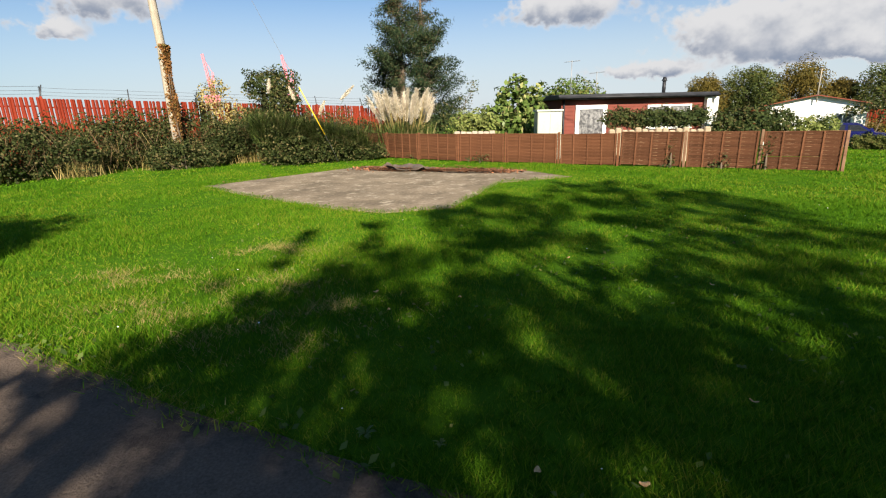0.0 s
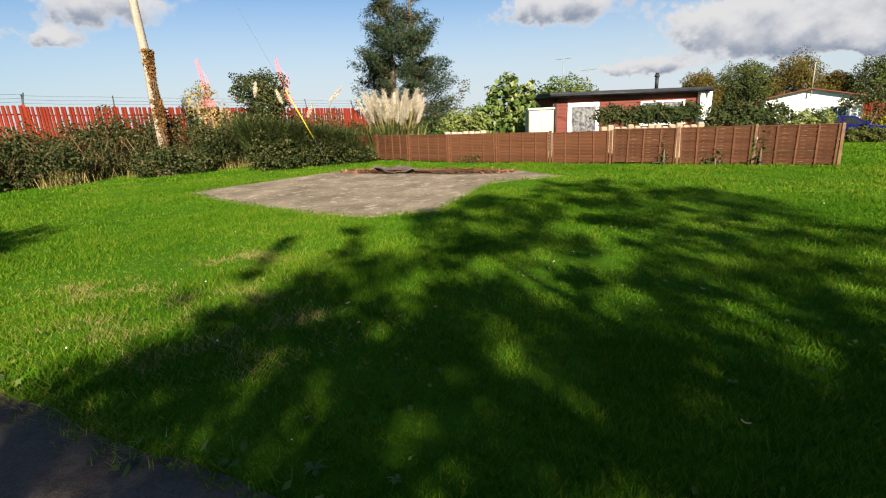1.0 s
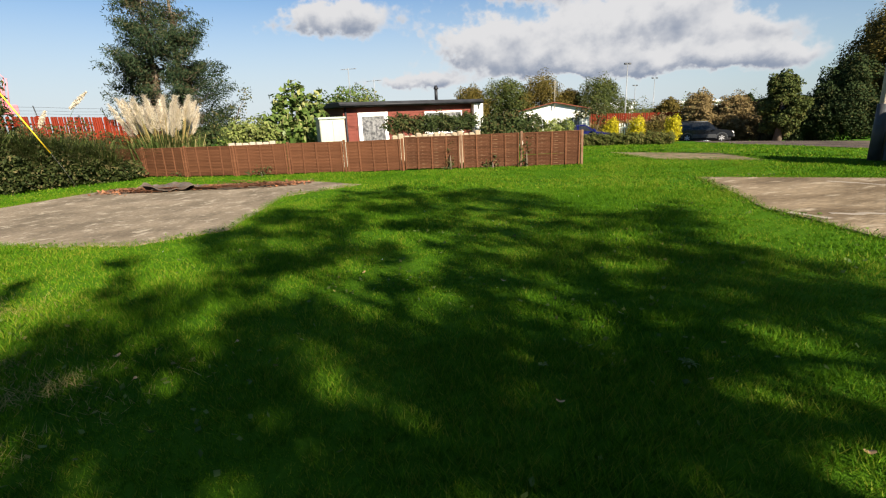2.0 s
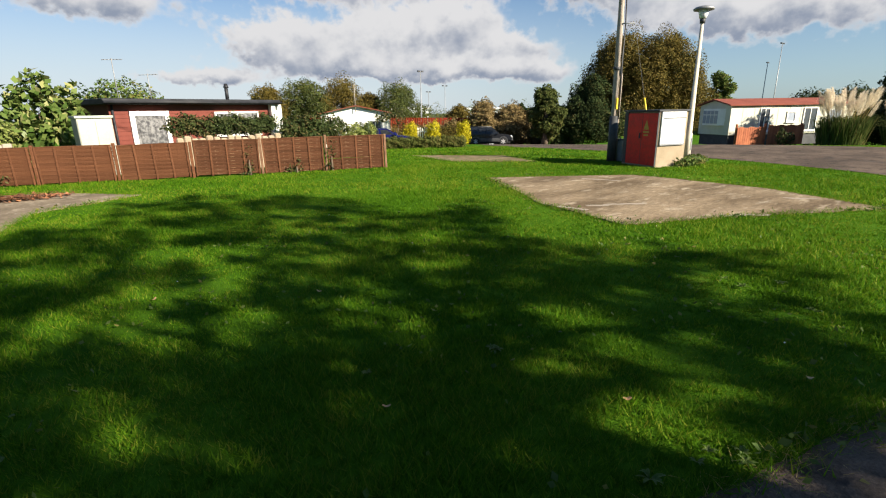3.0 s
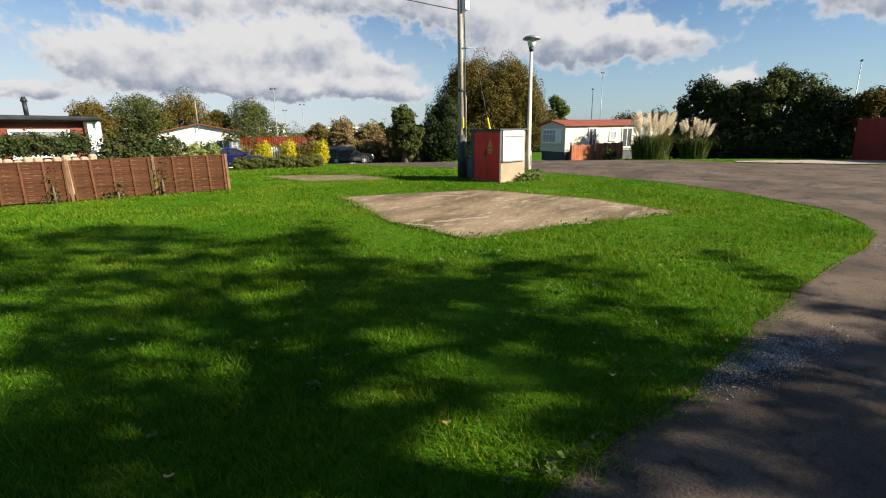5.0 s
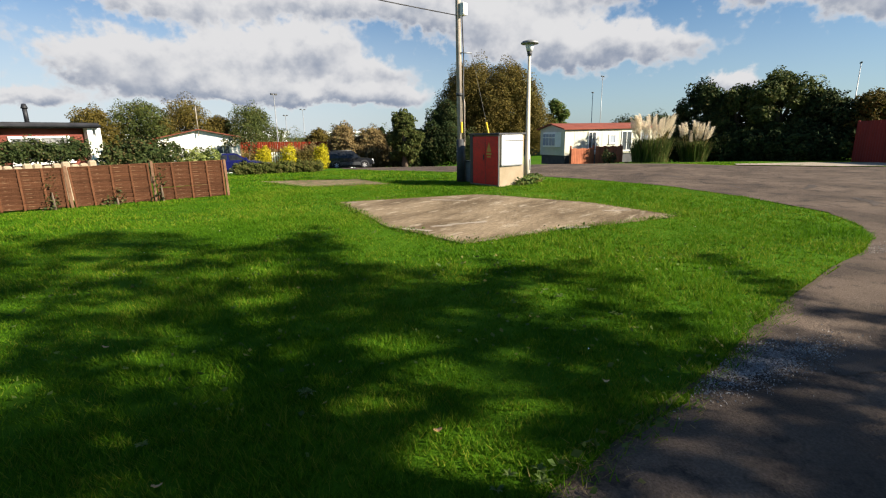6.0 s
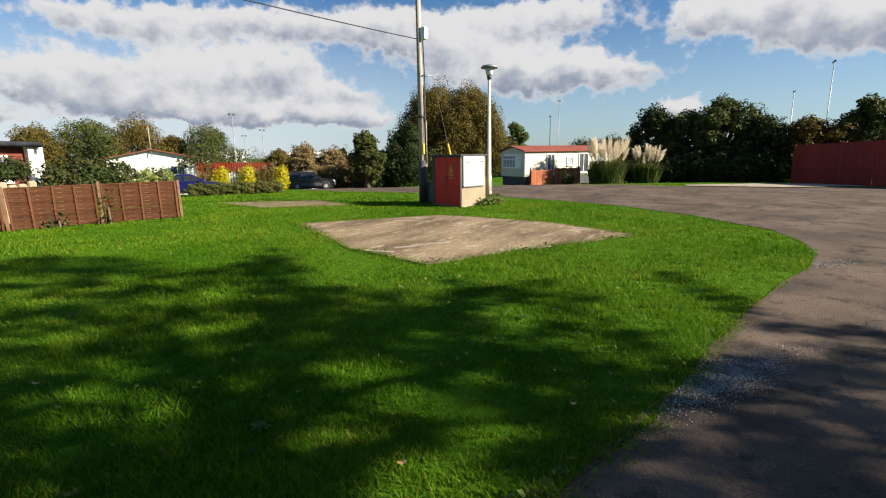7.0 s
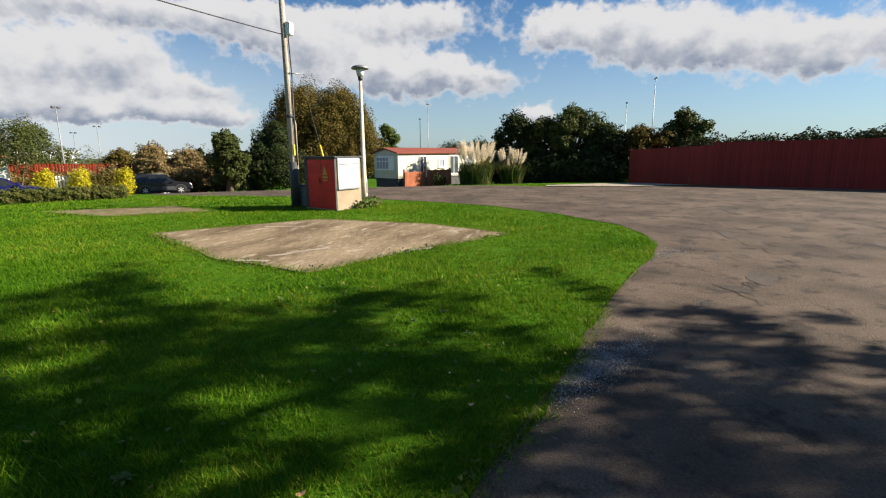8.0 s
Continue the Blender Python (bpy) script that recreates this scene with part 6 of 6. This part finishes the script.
# gravel washed out along the verge
n = 7000
u = rng.choice(4, n, p=[0.4, 0.3, 0.2, 0.1])
c = np.array([[4.42, -0.2], [4.75, -0.42], [4.1, -0.1], [9.6, -1.7]])[u]
p = c + rng.normal(size=(n, 1)) * np.array([[0.26, -0.17]]) + rng.normal(size=(n, 2)) * 0.1
grit = thing("gravel_wash", pose(0, 0, 0), "loose pale gravel washed out beside the grass verge", "gravel", kind="stuff")
keep = inside(p[:, 0], p[:, 1], ROAD_W)
p = p[keep]
part("gravel", leaf_mesh("gravel", np.c_[p, np.full(len(p), 0.017)], 0.007, GRAVEL, None, 0.8, 1.2), GRAVEL, grit)


# ---- grass ----
def lawn():
    """Blades over the lawn, thick and fine by the lane, sparser and coarser further off."""
    top = thing("lawn_grass", pose(0, 0, 0), "short mown bright green grass with dry patches", "grass", kind="stuff")
    solid = [ROAD_W] + slab_edges
    for r0, r1, density, height, width in ((0.8, 3.4, 7000, 0.062, 0.0072), (3.4, 6.5, 3600, 0.062, 0.0095), (6.5, 11, 2000, 0.06, 0.013), (11, 18, 850, 0.062, 0.02), (18, 30, 190, 0.07, 0.038)):
        area = math.pi * (r1 * r1 - r0 * r0) * 0.5
        n = int(area * density)
        m = n // 8
        c = rng.integers(0, m, n)                         # eight blades to a tuft near by, an even sward further off
        r = np.sqrt(rng.uniform(r0 * r0, r1 * r1, m))[c]
        a = rng.uniform(radians(-35), radians(170), m)[c]
        way, off = rng.uniform(0, 2 * math.pi, n), np.abs(rng.normal(size=n)) * (0.02 + 0.006 * r)
        x, y = 0.3 + np.cos(a) * r + np.cos(way) * off, -0.1 + np.sin(a) * r + np.sin(way) * off
        vigour = (rng.uniform(0.65, 1.3, m))[c]
        ok = np.ones(n, bool)
        for poly in solid:
            ok &= ~inside(x, y, poly)
        x, y, way, vigour = x[ok], y[ok], way[ok], vigour[ok]
        pos = np.stack([x, y, gz(x, y) - 0.002], 1)
        tall = height * (0.75 + 0.35 * np.sin(x * 1.1 + 0.7 * np.sin(y * 1.7)) * np.sin(y * 0.9) + 0.2 * np.sin(x * 4.3) * np.sin(y * 3.7))
        part("blades", blade_mesh("blades", pos, tall * vigour, width, GRASS, 0.9, tuft=way), GRASS, top)
    # longer tufts along the edges of the lane and the slabs
    rim = []
    for poly, step in ((ROAD_W[:230], 1), (slab_edges[0], 1), (slab_edges[1], 1), (slab_edges[2], 1)):
        for (x0, y0), (x1, y1) in zip(poly, poly[1:]):
            for _ in range(44):
                f = rng.uniform()
                rim.append((x0 + (x1 - x0) * f + rng.normal() * 0.065, y0 + (y1 - y0) * f + rng.normal() * 0.065))
    rim = np.array(rim)
    ok = (np.hypot(rim[:, 0], rim[:, 1]) < 20)
    rim = rim[ok]
    part("edge_tufts", blade_mesh("edge_tufts", np.c_[rim, gz(rim[:, 0], rim[:, 1])], 0.072, 0.009, GRASS, 1.2), GRASS, top)
    w = rim[rng.choice(len(rim), 2200)]
    w = w[np.sin(w[:, 0] * 3.1) + np.sin(w[:, 1] * 5.3) > 0.3]
    w = w + rng.normal(size=w.shape) * 0.06
    part("edge_weeds", leaf_mesh("edge_weeds", np.c_[w, gz(w[:, 0], w[:, 1]) + rng.uniform(0.02, 0.1, len(w))], 0.03, GARDENL, None, 0.6, 1.0), GARDENL, top)
    # straw and thatch at the lane's edge
    e = rim[rng.choice(len(rim), 15000)]
    e = e[(np.sin(e[:, 0] * 2.3 + 1.0) + np.sin(e[:, 1] * 3.1) + rng.normal(size=len(e)) * 0.6 > -0.2)]
    e = e + rng.normal(size=e.shape) * 0.05
    part("straw", blade_mesh("straw", np.c_[e, gz(e[:, 0], e[:, 1])], 0.045, 0.006, DRYGRASS, 2.2), DRYGRASS, top)
    # straw-dry patches in the sunny turf
    c = np.array([[-2.7, 4.2], [-1.9, 3.6], [-3.6, 3.4], [-3.2, 5.6], [-2.3, 2.9], [-4.4, 4.4]])[rng.choice(6, 11000)]
    d = c + rng.normal(size=c.shape) * np.array([0.42, 0.2])
    d = d[~inside(d[:, 0], d[:, 1], ROAD_W) & (np.sin(d[:, 0] * 6.1) * np.sin(d[:, 1] * 7.3) + rng.normal(size=len(d)) * 0.4 > 0.0)]
    part("dry_patch", blade_mesh("dry_patch", np.c_[d, gz(d[:, 0], d[:, 1])], 0.052, 0.0055, DRYGRASS, 1.5), DRYGRASS, top)
    # daisies and clover leaves
    n = 2600
    x, y = rng.uniform(-4, 9, n), rng.uniform(-0.5, 7, n)
    ok = ~inside(x, y, ROAD_W) & ~inside(x, y, slab_edges[1]) & (np.sin(x * 1.9) * np.sin(y * 1.6) + rng.normal(size=n) * 0.4 > 0.25)
    part("broad_weeds", leaf_mesh("broad_weeds", np.c_[x[ok], y[ok], np.full(ok.sum(), 0.04)], 0.024, GARDENL, None, 0.7, 1.5), GARDENL, top)
    n = 50
    x, y = rng.uniform(-5, 10, n), rng.uniform(0, 11, n)
    ok = ~inside(x, y, ROAD_W) & ~inside(x, y, slab_edges[1]) & ~inside(x, y, slab_edges[0])
    part("daisies", leaf_mesh("daisies", np.c_[x[ok], y[ok], np.full(ok.sum(), 0.055)], 0.008, WHITE, None, 1.0, 4.0), WHITE, top)


lawn()
